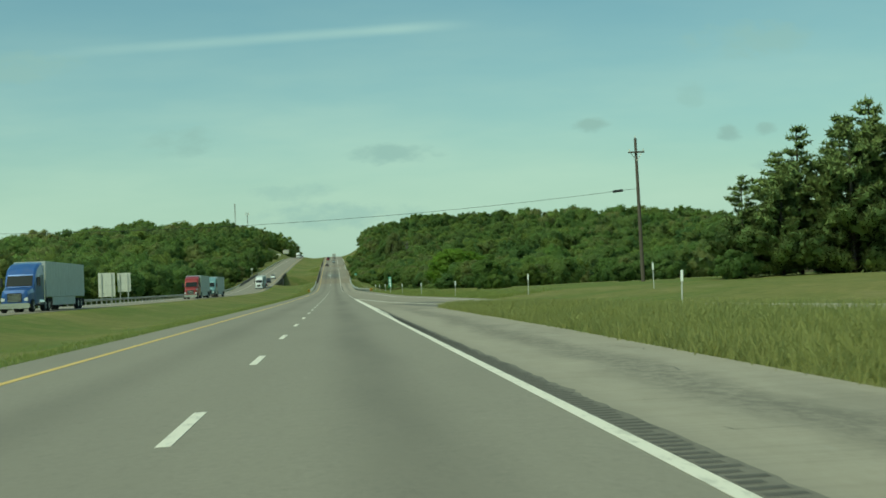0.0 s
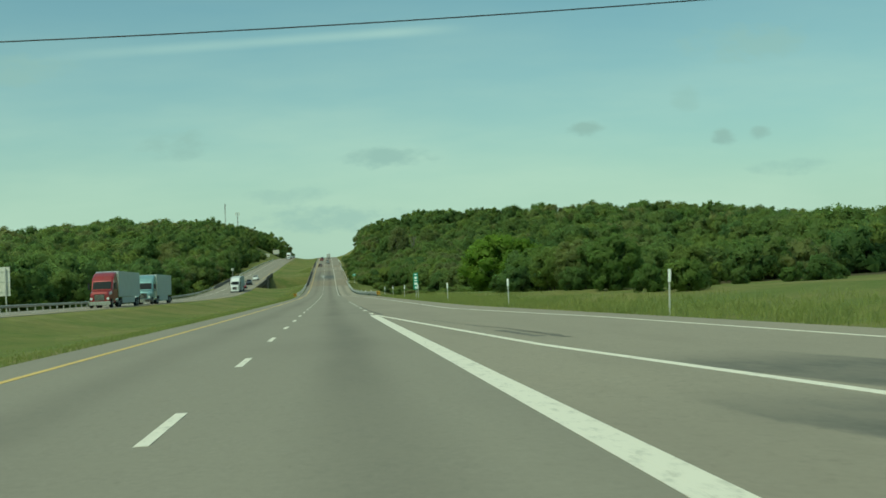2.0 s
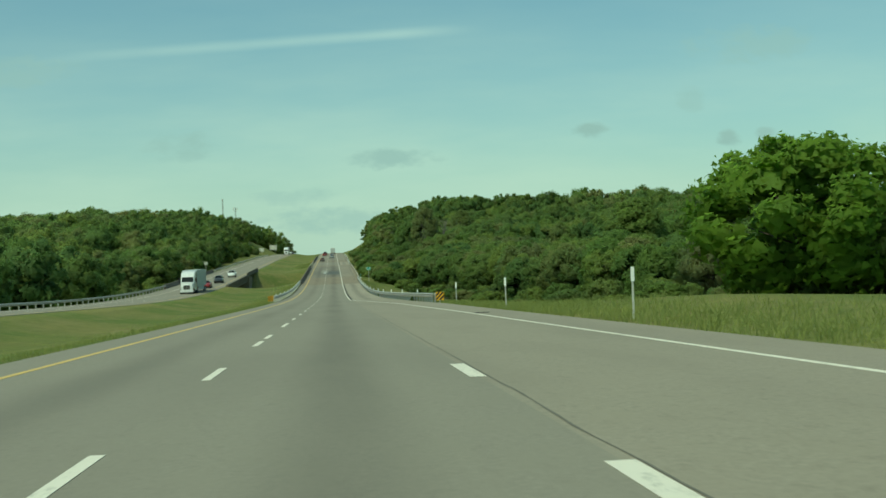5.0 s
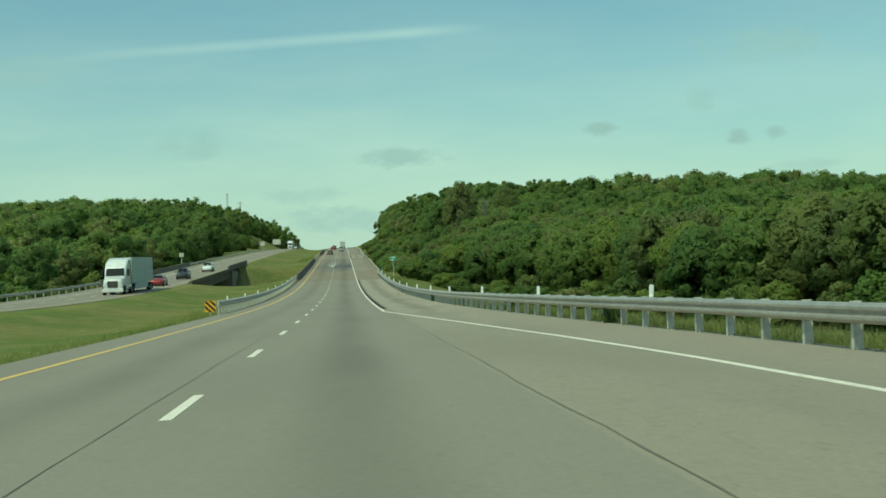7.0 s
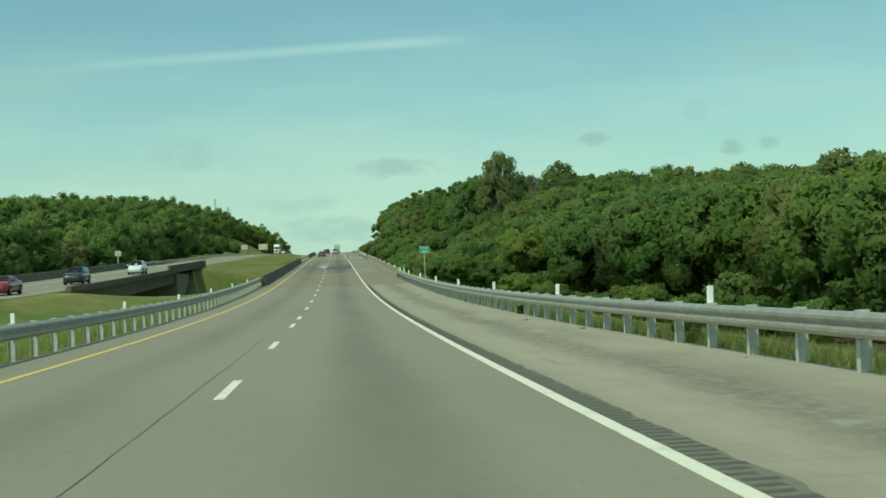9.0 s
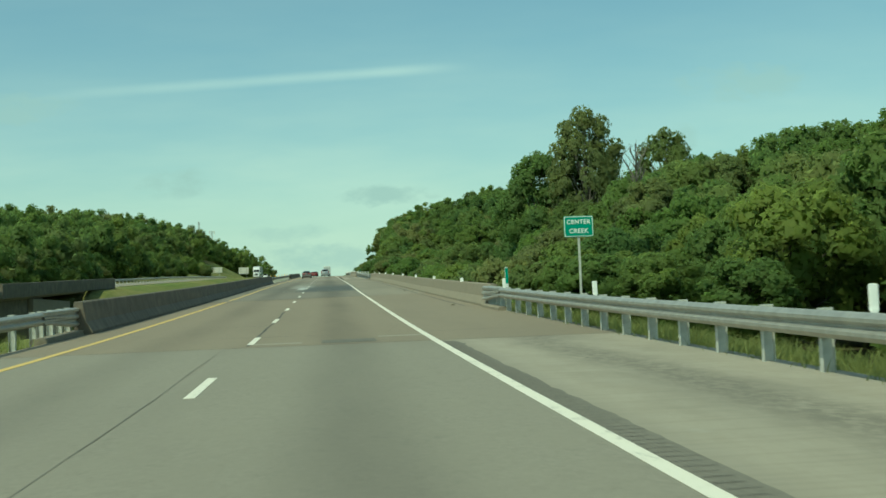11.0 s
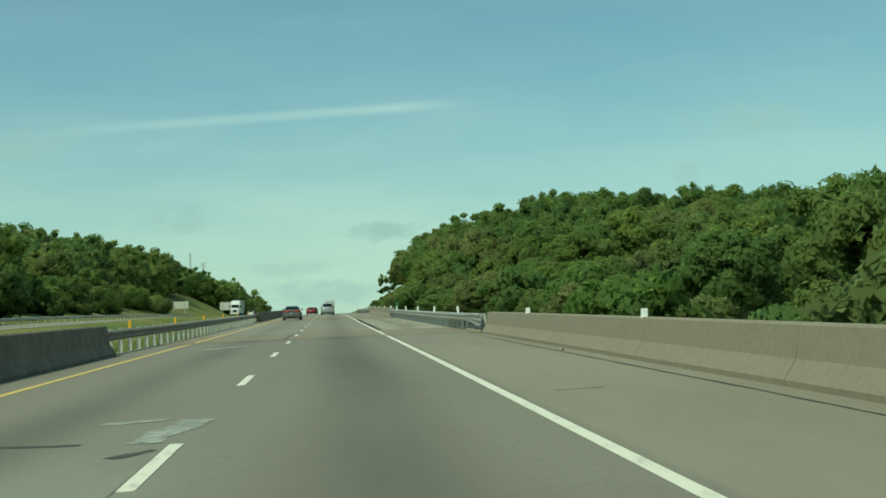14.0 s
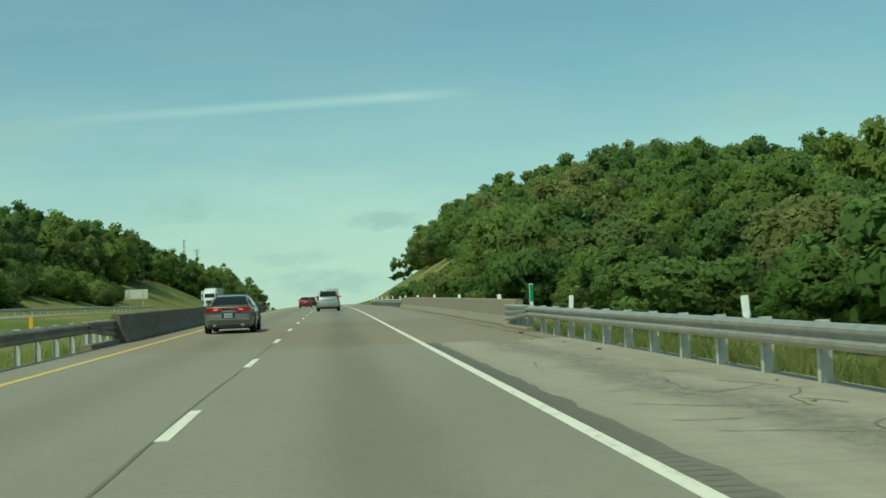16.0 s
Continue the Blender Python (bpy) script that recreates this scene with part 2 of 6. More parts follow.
def plain(name, color, rough=0.6, metal=0.0, vary=0.12, scale=6.0, bump=0.15):
    k = Mat(name, color, rough, metal)
    f = k.noise(scale, 5.0, 0.6)
    g = k.noise(scale * 0.13, 3.0, 0.5)
    lo, hi = tuple(v * (1 - vary) for v in color), tuple(min(1, v * (1 + vary)) for v in color)
    c = k.mix(k.range(f, 0.3, 0.7), lo, hi)
    c = k.mix(k.range(g, 0.4, 0.75, 0.0, vary * 2), c, tuple(v * 0.7 for v in color))
    k.color(c)
    if bump:
        k.bump(f, bump, 0.01)
    return k.m


def paint_mat(name, color):
    k = Mat(name, color, 0.7)
    worn = k.noise(6.0, 7.0, 0.75, (1, 0.4, 1))
    k.color(k.mix(k.range(worn, 0.5, 0.68, 0.0, 0.45), color, (0.26, 0.245, 0.2)))
    return k.bump(worn, 0.2, 0.006).m


M_WHITE = paint_mat("white_road_paint", (0.74, 0.69, 0.58))
M_YELLOW = paint_mat("yellow_road_paint", (0.64, 0.44, 0.13))
M_CRACK = plain("crack_filler", (0.07, 0.066, 0.055), 0.8)
M_SEAM = plain("weathered_seam", (0.15, 0.138, 0.11), 0.85)
M_GROOVE = plain("groove_dirt", (0.095, 0.088, 0.072), 0.9)
M_PATCH = plain("pale_patch", (0.285, 0.255, 0.195), 0.85)
# chalk on the deck; its pale colour also stands in for a wet gleam
M_CHALK_GLEAM = plain("chalk_and_gleam", (0.31, 0.31, 0.265), 0.85, vary=0.35, scale=7.0)
M_STAIN = plain("damp_dark_asphalt", (0.13, 0.118, 0.09), 0.75)
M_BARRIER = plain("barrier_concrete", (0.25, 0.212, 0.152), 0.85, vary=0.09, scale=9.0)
# walls turned from the sun: shade put into the colour, plus blotchy weathering
M_BARRIER_SHADED = plain("shaded_weathered_concrete", (0.15, 0.125, 0.09), 0.85, vary=0.25, scale=2.0)
M_STEEL = plain("galvanised_steel", (0.46, 0.44, 0.385), 0.48, 0.6, vary=0.12, scale=4.0, bump=0.05)
M_RUSTY = plain("weathered_brown_steel", (0.24, 0.215, 0.17), 0.6, 0.4, vary=0.25, scale=3.0, bump=0.05)
M_WOODPOST = plain("grey_post_steel", (0.52, 0.52, 0.46), 0.65, 0.0)
M_SIGNGREEN = plain("green_sign_sheeting", (0.012, 0.30, 0.19), 0.45, vary=0.06, bump=0)
M_SIGNWHITE = plain("white_sign_sheeting", (0.92, 0.92, 0.86), 0.5, vary=0.05, bump=0)
M_SIGNYELLOW = plain("yellow_sign_sheeting", (0.8, 0.42, 0.02), 0.5, vary=0.05, bump=0)
M_BLACK = plain("black_plastic", (0.02, 0.02, 0.02), 0.5, vary=0.1, bump=0)
M_POLE = plain("weathered_pole_wood", (0.11, 0.09, 0.07), 0.9)
M_SIGNBACK = plain("aluminium_sign_back", (0.72, 0.70, 0.6), 0.5, 0.0, vary=0.08, bump=0)


def ground_mat():
    k = Mat("grass_ground", (0.1, 0.13, 0.04), 0.95, spec=0.15)
    a, b, c_ = k.noise(0.06, 5.0, 0.6), k.noise(1.3, 6.0, 0.7), k.noise(0.35, 4.0, 0.6, (1, 0.4, 1))
    c = k.mix(k.range(a, 0.35, 0.65), (0.12, 0.155, 0.035), (0.21, 0.19, 0.065))
    c = k.mix(k.range(b, 0.35, 0.7, 0.0, 0.6), c, (0.07, 0.10, 0.025))
    c = k.mix(k.range(c_, 0.5, 0.75, 0.0, 0.5), c, (0.26, 0.215, 0.10))
    # leaf litter under the woods
    x, y = k.axis(0), k.axis(1)
    wob = k.math("MULTIPLY", k.math("SUBTRACT", c_, 0.5), 14.0)
    bank = k.range(y, 745, 800, 0.0, 9.0)
    field = k.range(x, 40, 60, 0.0, 95.0)
    right = k.math("MULTIPLY", k.range(k.math("SUBTRACT", k.math("ADD", x, wob), bank), 14, 19), k.range(k.math("SUBTRACT", y, field), 245, 262))
    left = k.math("MULTIPLY", k.range(k.math("ADD", k.math("ADD", x, wob), k.range(y, 715, 780, 0.0, 8.0)), -46, -41, 1.0, 0.0), k.range(y, 140, 160))
    c = k.mix(k.math("MAXIMUM", right, left), c, k.mix(k.range(b, 0.3, 0.7), (0.045, 0.045, 0.02), (0.085, 0.075, 0.04)))
    # bare ochre rock and soil where the road is cut into the hill
    cut = k.math("MULTIPLY", k.math("MULTIPLY", k.range(x, 11, 15), k.range(x, 22, 27, 1.0, 0.0)), k.math("MULTIPLY", k.range(y, 775, 800), k.range(y, 860, 900, 1.0, 0.0)))
    c = k.mix(k.math("MULTIPLY", cut, k.range(k.noise(0.16, 4.0, 0.6, (1, 0.5, 1)), 0.48, 0.6, 0.0, 0.85)), c, (0.36, 0.27, 0.13))
    k.color(c)
    return k.bump(b, 0.8, 0.12).m


M_GROUND = ground_mat()


def leaf_mat(name, stops, glow=0.68, mottle=2.4):
    """Leaves: a hue for each crown out of stops, varied again by spray, by soft patches and by fine relief."""
    k = Mat(name, stops[0], 0.6, spec=0.22)
    attr = k.n.new("ShaderNodeAttribute")
    attr.attribute_name = "tone"
    tone = k.math("FRACT", k.math("ADD", attr.outputs["Fac"], k.random()))
    ramp = k.n.new("ShaderNodeValToRGB")
    els = ramp.color_ramp.elements
    for i, c in enumerate(stops):
        e = els[i] if i < 2 else els.new(1.0)
        e.position, e.color = i / (len(stops) - 1), (*c, 1)
    k.l.new(tone, ramp.inputs[0])
    geo = k.n.new("ShaderNodeNewGeometry").outputs["Position"]

    def world_noise(scale, detail, rough):
        t = k.n.new("ShaderNodeTexNoise")
        k.l.new(geo, t.inputs["Vector"])
        t.inputs["Scale"].default_value, t.inputs["Detail"].default_value, t.inputs["Roughness"].default_value = scale, detail, rough
        return t.outputs["Fac"]

    def scaled(col, f):
        t = k.n.new("ShaderNodeMix")
        t.data_type, t.blend_type = "RGBA", "MULTIPLY"
        t.inputs[0].default_value = 1.0
        k.l.new(col, t.inputs[6])
        t.inputs[7].default_value = (*f, 1)
        return t.outputs[2]

    base = ramp.outputs[0]
    patch, fine = world_noise(0.35, 3.0, 0.5), world_noise(mottle, 4.0, 0.7)
    c = k.mix(k.range(patch, 0.35, 0.68, 0.0, 0.6), base, scaled(base, (1.28, 1.2, 1.05)))
    c = k.mix(k.range(k.island(), 0.0, 1.0, 0.0, 0.25), c, scaled(base, (0.75, 0.8, 0.82)))
    c = k.mix(k.range(fine, 0.38, 0.62, 0.3, 0.0), c, scaled(base, (0.68, 0.72, 0.75)))
    k.color(c)
    k.bump(world_noise(mottle * 1.7, 4.0, 0.7), 0.25, 0.1)
    t = k.n.new("ShaderNodeBsdfTranslucent")
    k.l.new(c, t.inputs["Color"])
    mx = k.n.new("ShaderNodeMixShader")
    mx.inputs[0].default_value = glow
    k.l.new(k.b.outputs[0], mx.inputs[1])
    k.l.new(t.outputs[0], mx.inputs[2])
    k.l.new(mx.outputs[0], k.n["Material Output"].inputs[0])
    return k.m


M_LEAF = leaf_mat("broad_leaves", ((0.145, 0.240, 0.081), (0.207, 0.303, 0.093), (0.172, 0.271, 0.071), (0.268, 0.342, 0.093), (0.207, 0.291, 0.087), (0.158, 0.253, 0.081), (0.288, 0.316, 0.123), (0.193, 0.291, 0.078)))
M_LEAF2 = leaf_mat("yellow_green_leaves", ((0.22, 0.35, 0.055), (0.25, 0.37, 0.06)))
M_LEAF3 = leaf_mat("olive_leaves", ((0.202, 0.264, 0.089), (0.256, 0.288, 0.126), (0.176, 0.252, 0.079), (0.239, 0.299, 0.110)))
M_NEEDLE = leaf_mat("pine_needles", ((0.287, 0.380, 0.138), (0.322, 0.414, 0.149)), 0.45)
M_BLADE = leaf_mat("grass_blades", ((0.27, 0.325, 0.085), (0.39, 0.375, 0.15), (0.3, 0.34, 0.1)), 0.5)
M_GREENBLADE = leaf_mat("green_grass_blades", ((0.17, 0.24, 0.06), (0.28, 0.295, 0.105), (0.2, 0.26, 0.07)), 0.5)
M_BARK = plain("tree_bark", (0.09, 0.075, 0.055), 0.95, vary=0.3)
M_PALEBARK = plain("pale_dry_bark", (0.22, 0.2, 0.16), 0.9, vary=0.25)


# ---- helpers for building ----
def mesh_from(name, verts, faces):
    me = bpy.data.meshes.new(name)
    me.from_pydata(verts, [], faces)
    me.update()
    return me


def part(name, bm, material, parent=None, label="", smooth=False):
    """Links a bmesh (or a mesh) as one mesh object under a thing or part."""
    if isinstance(bm, bpy.types.Mesh):
        me = bm
    else:
        me = bpy.data.meshes.new(name)
        bmesh.ops.recalc_face_normals(bm, faces=bm.faces[:])
        bm.to_mesh(me)
        bm.free()
    if not me.materials:
        me.materials.append(material)
    if smooth:
        me.shade_smooth()
    ob = new(name, me)
    if parent is not None:
        ob.parent = parent
    if label:
        ob["label"] = label
    return ob


def thing(name, label, category, m=None, group="", kind=""):
    ob = new(name)
    ob.empty_display_size = 0.2
    if m is not None:
        ob.matrix_world = m
    return tagged(ob, label, category, group, kind)


def box(bm, x0, x1, y0, y1, z0, z1, bevel=0.0):
    g = bmesh.ops.create_cube(bm, size=1.0)
    for v in g["verts"]:
        v.co = Vector((x0 + (v.co.x + 0.5) * (x1 - x0), y0 + (v.co.y + 0.5) * (y1 - y0), z0 + (v.co.z + 0.5) * (z1 - z0)))
    if bevel:
        es = list({e for v in g["verts"] for e in v.link_edges})
        bmesh.ops.bevel(bm, geom=es, offset=bevel, segments=2, affect="EDGES")
    return bm


def boxed(*a, bevel=0.0):
    return box(bmesh.new(), *a, bevel=bevel)


def tube(bm, p0, p1, r0, r1=None, seg=10, caps=True):
    p0, p1 = Vector(p0), Vector(p1)
    r1 = r0 if r1 is None else r1
    d = (p1 - p0)
    q = d.to_track_quat("Z", "Y")
    rings = []
    for p, r in ((p0, r0), (p1, r1)):
        rings.append([bm.verts.new(p + q @ Vector((r * math.cos(2 * math.pi * i / seg), r * math.sin(2 * math.pi * i / seg), 0))) for i in range(seg)])
    for i in range(seg):
        j = (i + 1) % seg
        bm.faces.new((rings[0][i], rings[0][j], rings[1][j], rings[1][i]))
    if caps:
        bm.faces.new(rings[0][::-1])
        bm.faces.new(rings[1])
    return bm


def smooth01(a, b, x):
    t = np.clip((x - a) / (b - a), 0, 1)
    return t * t * (3 - 2 * t)


# ---- the road's long profile ----
PROF_Y = [-400, 0, 120, 200, 240, 280, 310, 340, 370, 400, 430, 460, 490, 520, 550, 580, 610, 640, 670, 700, 740, 780, 820, 870, 920, 980, 1100, 4600]
PROF_S = [-.01, -.01, -.0088, -.007, -.0068, -.0057, -.0043, -.0016, .0069, .0171, .0293, .0388, .0408, .0423, .0400, .0382, .0395, .0398, .0398, .0375, .035, .034, .034, .034, .028, .008, -.02, -.004]
_py = np.arange(-400, 4600, 1.0)
_ps = np.interp(_py, PROF_Y, PROF_S)
_pz = np.concatenate([[0], np.cumsum((_ps[1:] + _ps[:-1]) / 2)])
_pz -= np.interp(0, _py, _pz)


def zr(y):
    return np.interp(y, _py, _pz)


def edge_right(y):
    """Where the paving ends on the right."""
    return np.interp(y, [-400, 10, 32, 69.4, 71, 85, 100, 120, 158, 200, 250, 287, 304, 339, 380, 4600], [5.1, 5.15, 5.45, 5.4, 12.1, 11.8, 11.6, 10.8, 8.8, 8.5, 8.2, 8.0, 7.3, 6.0, 5.65, 5.65])


def ramp_left(y):
    """The entrance ramp's inner paved edge, beyond the grass nose."""
    return float(np.interp(y, [-10, 10, 35, 50, 60, 71], [25.5, 20, 14.4, 11.2, 9.3, 7.3]))


def ramp_right(y):
    return float(np.interp(y, [-10, 10, 35, 50, 60, 71], [32, 26, 19.6, 16.2, 14.2, 12.1]))


OPP_UP = 0.45
OPP_IN, OPP_OUT, LEFT = -21.8, -33.5, -6.8      # far carriageway's inner and outer edges; our paving's left edge
U = [0, 6, 12, 22, 50, 100, 300, 800, 3000]
RIGHT_Y = [-400, 130, 230, 300, 460, 600, 680, 760, 830, 950, 1300, 4600]
RIGHT_Z = np.array([
    [0, .5, .8, 1.2, 1.2, 1.2, 2, 4, 6], [0, .5, .7, .9, .8, .6, 2, 4, 6], [0, .5, .3, 0, 0, 0, 1, 4, 6], [0, -.5, -1.3, -2, -1.5, -.5, 2, 5, 8],
    [0, -1.0, -2.5, -3, -2, -1, 3, 7, 10], [0, -.6, -1.2, -1.2, 0, 3, 7, 9, 10], [0, -.2, -.4, .3, 2, 4, 6.5, 8, 9], [0, .5, 2, 5, 7.5, 10, 10.5, 11, 11],
    [0, 1.5, 5, 11, 19, 18.5, 13.5, 12, 12], [0, 1.5, 5, 11, 17, 17, 13, 12, 12], [0, 0, 1, 2, 4, 6, 8, 10, 12], [0, 0, 0, 0, 0, 0, 0, 0, 0]], float)
LEFT_Y = [-400, 400, 560, 700, 800, 900, 1000, 1150, 1320, 1600, 4600]
LEFT_Z = np.array([
    [0, -.8, -1, -1, 0, 1, 4, 6, 6], [0, -1.5, -2.5, -3, -1, 3, 9, 10, 8], [0, -2, -3, -3, 0, 4, 9, 10, 8], [0, .5, 1.5, 3.5, 6.5, 8.5, 11, 12, 12], [0, 1, 3, 6, 10, 12, 13.5, 13, 12],
    [0, 1.5, 4, 8, 13.5, 15, 15, 14, 12], [0, 3, 6.5, 11, 18, 21, 18, 16, 12], [0, 2, 5, 9, 16, 20, 20, 18, 14], [0, 2, 6, 12, 20, 24, 24, 22, 18], [0, 0, 2, 5, 8, 10, 10, 10, 10], [0, 0, 0, 0, 0, 0, 0, 0, 0]], float)


def table(yk, zk, y, u):
    i = int(np.clip(np.searchsorted(yk, y) - 1, 0, len(yk) - 2))
    f = float(np.clip((y - yk[i]) / (yk[i + 1] - yk[i]), 0, 1))
    f = f * f * (3 - 2 * f)
    return (1 - f) * np.interp(u, U, zk[i]) + f * np.interp(u, U, zk[i + 1])


def valley(x, y):
    yc = 531 + 1.8 * min(x, 0) + 0.4 * max(x, 0)
    return -6.0 * (1 - float(smooth01(18, 46, abs(y - yc))))


def ground(x, y):
    r = float(zr(y))
    er = float(edge_right(y))
    if LEFT <= x <= er:
        z = r - 0.12
    elif -10 < y < 71 and er < x < ramp_left(y) - 0.3:
        z = r - 0.03 + 0.26 * min(1, (x - er) / 2.5) * min(1, (ramp_left(y) - 0.3 - x) / 1.5)
    elif -10 < y < 71 and er < x < ramp_right(y) + 0.3:
        z = r - 0.12
    elif x > er:
        u = x - max(er, ramp_right(y) if -10 < y < 71 else er)
        z = r - 0.03 + float(table(RIGHT_Y, RIGHT_Z, y, u))
        z += 0.25 * min(1, u / 8) * noise.noise(Vector((x * 0.08, y * 0.08, 0)))
    elif x > OPP_IN:
        t = (x - OPP_IN) / (LEFT - OPP_IN)
        z = r - 0.03 + OPP_UP * (1 - t) - 0.9 * math.sin(math.pi * t) ** 1.2
    elif x >= OPP_OUT:
        z = r + OPP_UP - 0.12
    else:
        u = OPP_OUT - x
        z = r + OPP_UP - 0.03 + float(table(LEFT_Y, LEFT_Z, y, u))
        z += 0.25 * min(1, u / 8) * noise.noise(Vector((x * 0.08, y * 0.08, 5)))
    return z + valley(x, y) * (1 if -90 < x < 160 else 0)


def build_ground():
    xs = sorted({*np.arange(-60, 60, 2.0).round(2), *np.arange(-200, -60, 10.0), *np.arange(60, 260, 10.0), *np.arange(-3000, -199, 200.0), *np.arange(260, 3100, 200.0),
                 LEFT, LEFT - 0.02, OPP_IN, OPP_IN + 0.02, OPP_OUT, OPP_OUT - 0.02, 5.2, 5.67, 5.9})
    yy = [*np.arange(-200, 0, 20.0), *np.arange(0, 700, 4.0), *np.arange(700, 1100, 10.0), *np.arange(1100, 4500, 100.0)]
    verts = [(x, y, ground(x, y)) for y in yy for x in xs]
    n = len(xs)
    faces = [(j * n + i, j * n + i + 1, (j + 1) * n + i + 1, (j + 1) * n + i) for j in range(len(yy) - 1) for i in range(n - 1)]
    ob = part("ground", mesh_from("ground", verts, faces), M_GROUND, smooth=True)
    return tagged(ob, "mown and rough summer grass on rolling roadside ground", "ground", kind="structure")


build_ground()


def ribbon(x_left, x_right, y0, y1, lift, thick, step=5.0, cols=1):
    """A strip of paving with real thickness that follows the road's profile. x_left, x_right: numbers or functions of y."""
    fl = x_left if callable(x_left) else (lambda y: x_left)
    fr = x_right if callable(x_right) else (lambda y: x_right)
    n = max(2, int(math.ceil((y1 - y0) / step)) + 1)
    verts, faces = [], []
    for i in range(n):
        y = y0 + (y1 - y0) * i / (n - 1)
        z = float(zr(y)) + lift
        a, b = float(fl(y)), float(fr(y))
        row = [(a + (b - a) * c / cols, y, z) for c in range(cols + 1)] + [(b, y, z - thick), (a, y, z - thick)]
        verts += row
    k = cols + 3
    for i in range(n - 1):
        for c in range(k):
            d = (c + 1) % k
            faces.append((i * k + c, i * k + d, (i + 1) * k + d, (i + 1) * k + c))
    faces.append(tuple(range(k))[::-1])
    faces.append(tuple((n - 1) * k + c for c in range(k)))
    me = mesh_from("strip", verts, faces)
    bm = bmesh.new()
    bm.from_mesh(me)
    bpy.data.meshes.remove(me)
    return bm


# ---- carriageways ----
def setting(name, bm, mat, label, category, parent=None):
    ob = part(name, bm, mat, parent)
    return tagged(ob, label, category, kind="structure") if parent is None else ob


BR0, BR1 = 489.4, 582.3           # our bridge's deck between its joints
road = setting("road", ribbon(LEFT, 2.0, -150, 446.4, 0, 0.3), M_ROAD, "worn grey asphalt carriageway with two marked lanes", "road")
setting("road_slab", ribbon(LEFT, edge_right, 446.4, BR0, 0, 0.6), M_TAN, "", "", road)
setting("bridge_deck", ribbon(LEFT, 5.7, BR0, BR1, 0, 1.3), M_DECK, "", "", road)
setting("road_slab", ribbon(LEFT, edge_right, BR1, 594, 0, 0.6), M_TAN, "", "", road)
setting("road_beyond", ribbon(LEFT, 2.0, 594, 640, 0, 0.3), M_ROAD, "", "", road)
setting("road_slab", ribbon(LEFT, edge_right, 640, 668, 0, 0.6), M_TAN, "", "", road)
setting("road_far", ribbon(LEFT, edge_right, 668, 1300, 0, 0.3), M_ROAD, "", "", road)
shoulder = setting("shoulder", ribbon(2.0, edge_right, -150, 446.4, 0, 0.3, 1.0), M_SHOULDER, "pale cracked concrete shoulder and merging lane", "shoulder")
setting("entrance_ramp", ribbon(ramp_left, ramp_right, -10, 71, 0, 0.3), M_SHOULDER, "", "", shoulder)
setting("shoulder_beyond", ribbon(2.0, edge_right, 594, 640, 0, 0.3), M_SHOULDER, "", "", shoulder)
far_road = setting("far_carriageway", ribbon(OPP_OUT, OPP_IN, -150, 1300, OPP_UP, 0.3), M_ROAD, "grey carriageway for oncoming traffic beyond the median", "road")

# lane markings
marks = setting("lane_markings", ribbon(1.76, 1.9, -150, 140, 0.005, 0.004), M_WHITE, "worn white and yellow road marking paint", "markings")
setting("yellow_line", ribbon(-5.58, -5.42, -150, 1200, 0.005, 0.004), M_YELLOW, "", "", marks)
setting("edge_line", ribbon(1.76, 1.9, 330, 1200, 0.005, 0.004), M_WHITE, "", "", marks)
# gore: the ramp's left line closing on the edge line
gore = lambda y: float(np.interp(y, [20, 35, 50, 62, 74.3, 82, 88.6, 103, 139.6], [17.9, 14.7, 11.5, 8.9, 6.95, 6.3, 5.35, 3.95, 2.0]))
setting("gore_line", ribbon(gore, lambda y: gore(y) + 0.2, 20, 139, 0.005, 0.004, 2.0), M_WHITE, "", "", marks)
setting("gore_line", ribbon(lambda y: 1.9, lambda y: 1.9 + 0.22 * float(smooth01(45, 62, y)), 45, 140, 0.006, 0.004), M_WHITE, "", "", marks)
taper = lambda y: float(np.interp(y, [20, 50, 70, 85, 100, 120, 140, 151, 206, 257, 283, 290, 298, 312, 330], [22.6, 15.5, 11.6, 10.7, 9.9, 9.2, 7.6, 6.75, 6.55, 5.95, 5.25, 5.08, 4.6, 3.45, 1.76]))
setting("taper_line", ribbon(taper, lambda y: taper(y) + 0.14, 20, 331, 0.005, 0.004, 3.0), M_WHITE, "", "", marks)


def dash(y, x, w=0.13, length=2.9, up=0.0):
    bm = ribbon(x - w / 2, x + w / 2, y - length / 2, y + length / 2, 0.006 + up, 0.004, 1.5)
    part("dash", bm, M_WHITE, marks)


PITCH = 11.2
for k in range(-2, 21):
    dash((k + 0.05) * PITCH, -1.83)
for k in range(20, 35):
    dash((k + 0.47) * PITCH, -1.83)
for k in range(35, 46):
    dash((k + 0.09) * PITCH, -1.83)
for k in range(46, 90):
    dash((k + 0.63) * PITCH, -1.83)
for k in range(7):
    dash(144.4 + k * 11.2, 1.98, 0.22)
for k in range(0, 80):
    dash((k + 0.3) * PITCH, -26.8, up=OPP_UP)
setting("far_edge_line", ribbon(-23.2, -23.07, -150, 1200, 0.005 + OPP_UP, 0.004), M_YELLOW, "", "", marks)
setting("far_edge_line", ribbon(-30.5, -30.37, -150, 1200, 0.005 + OPP_UP, 0.004), M_WHITE, "", "", marks)
dash(242.35, -1.83, 0.13, 3.1)

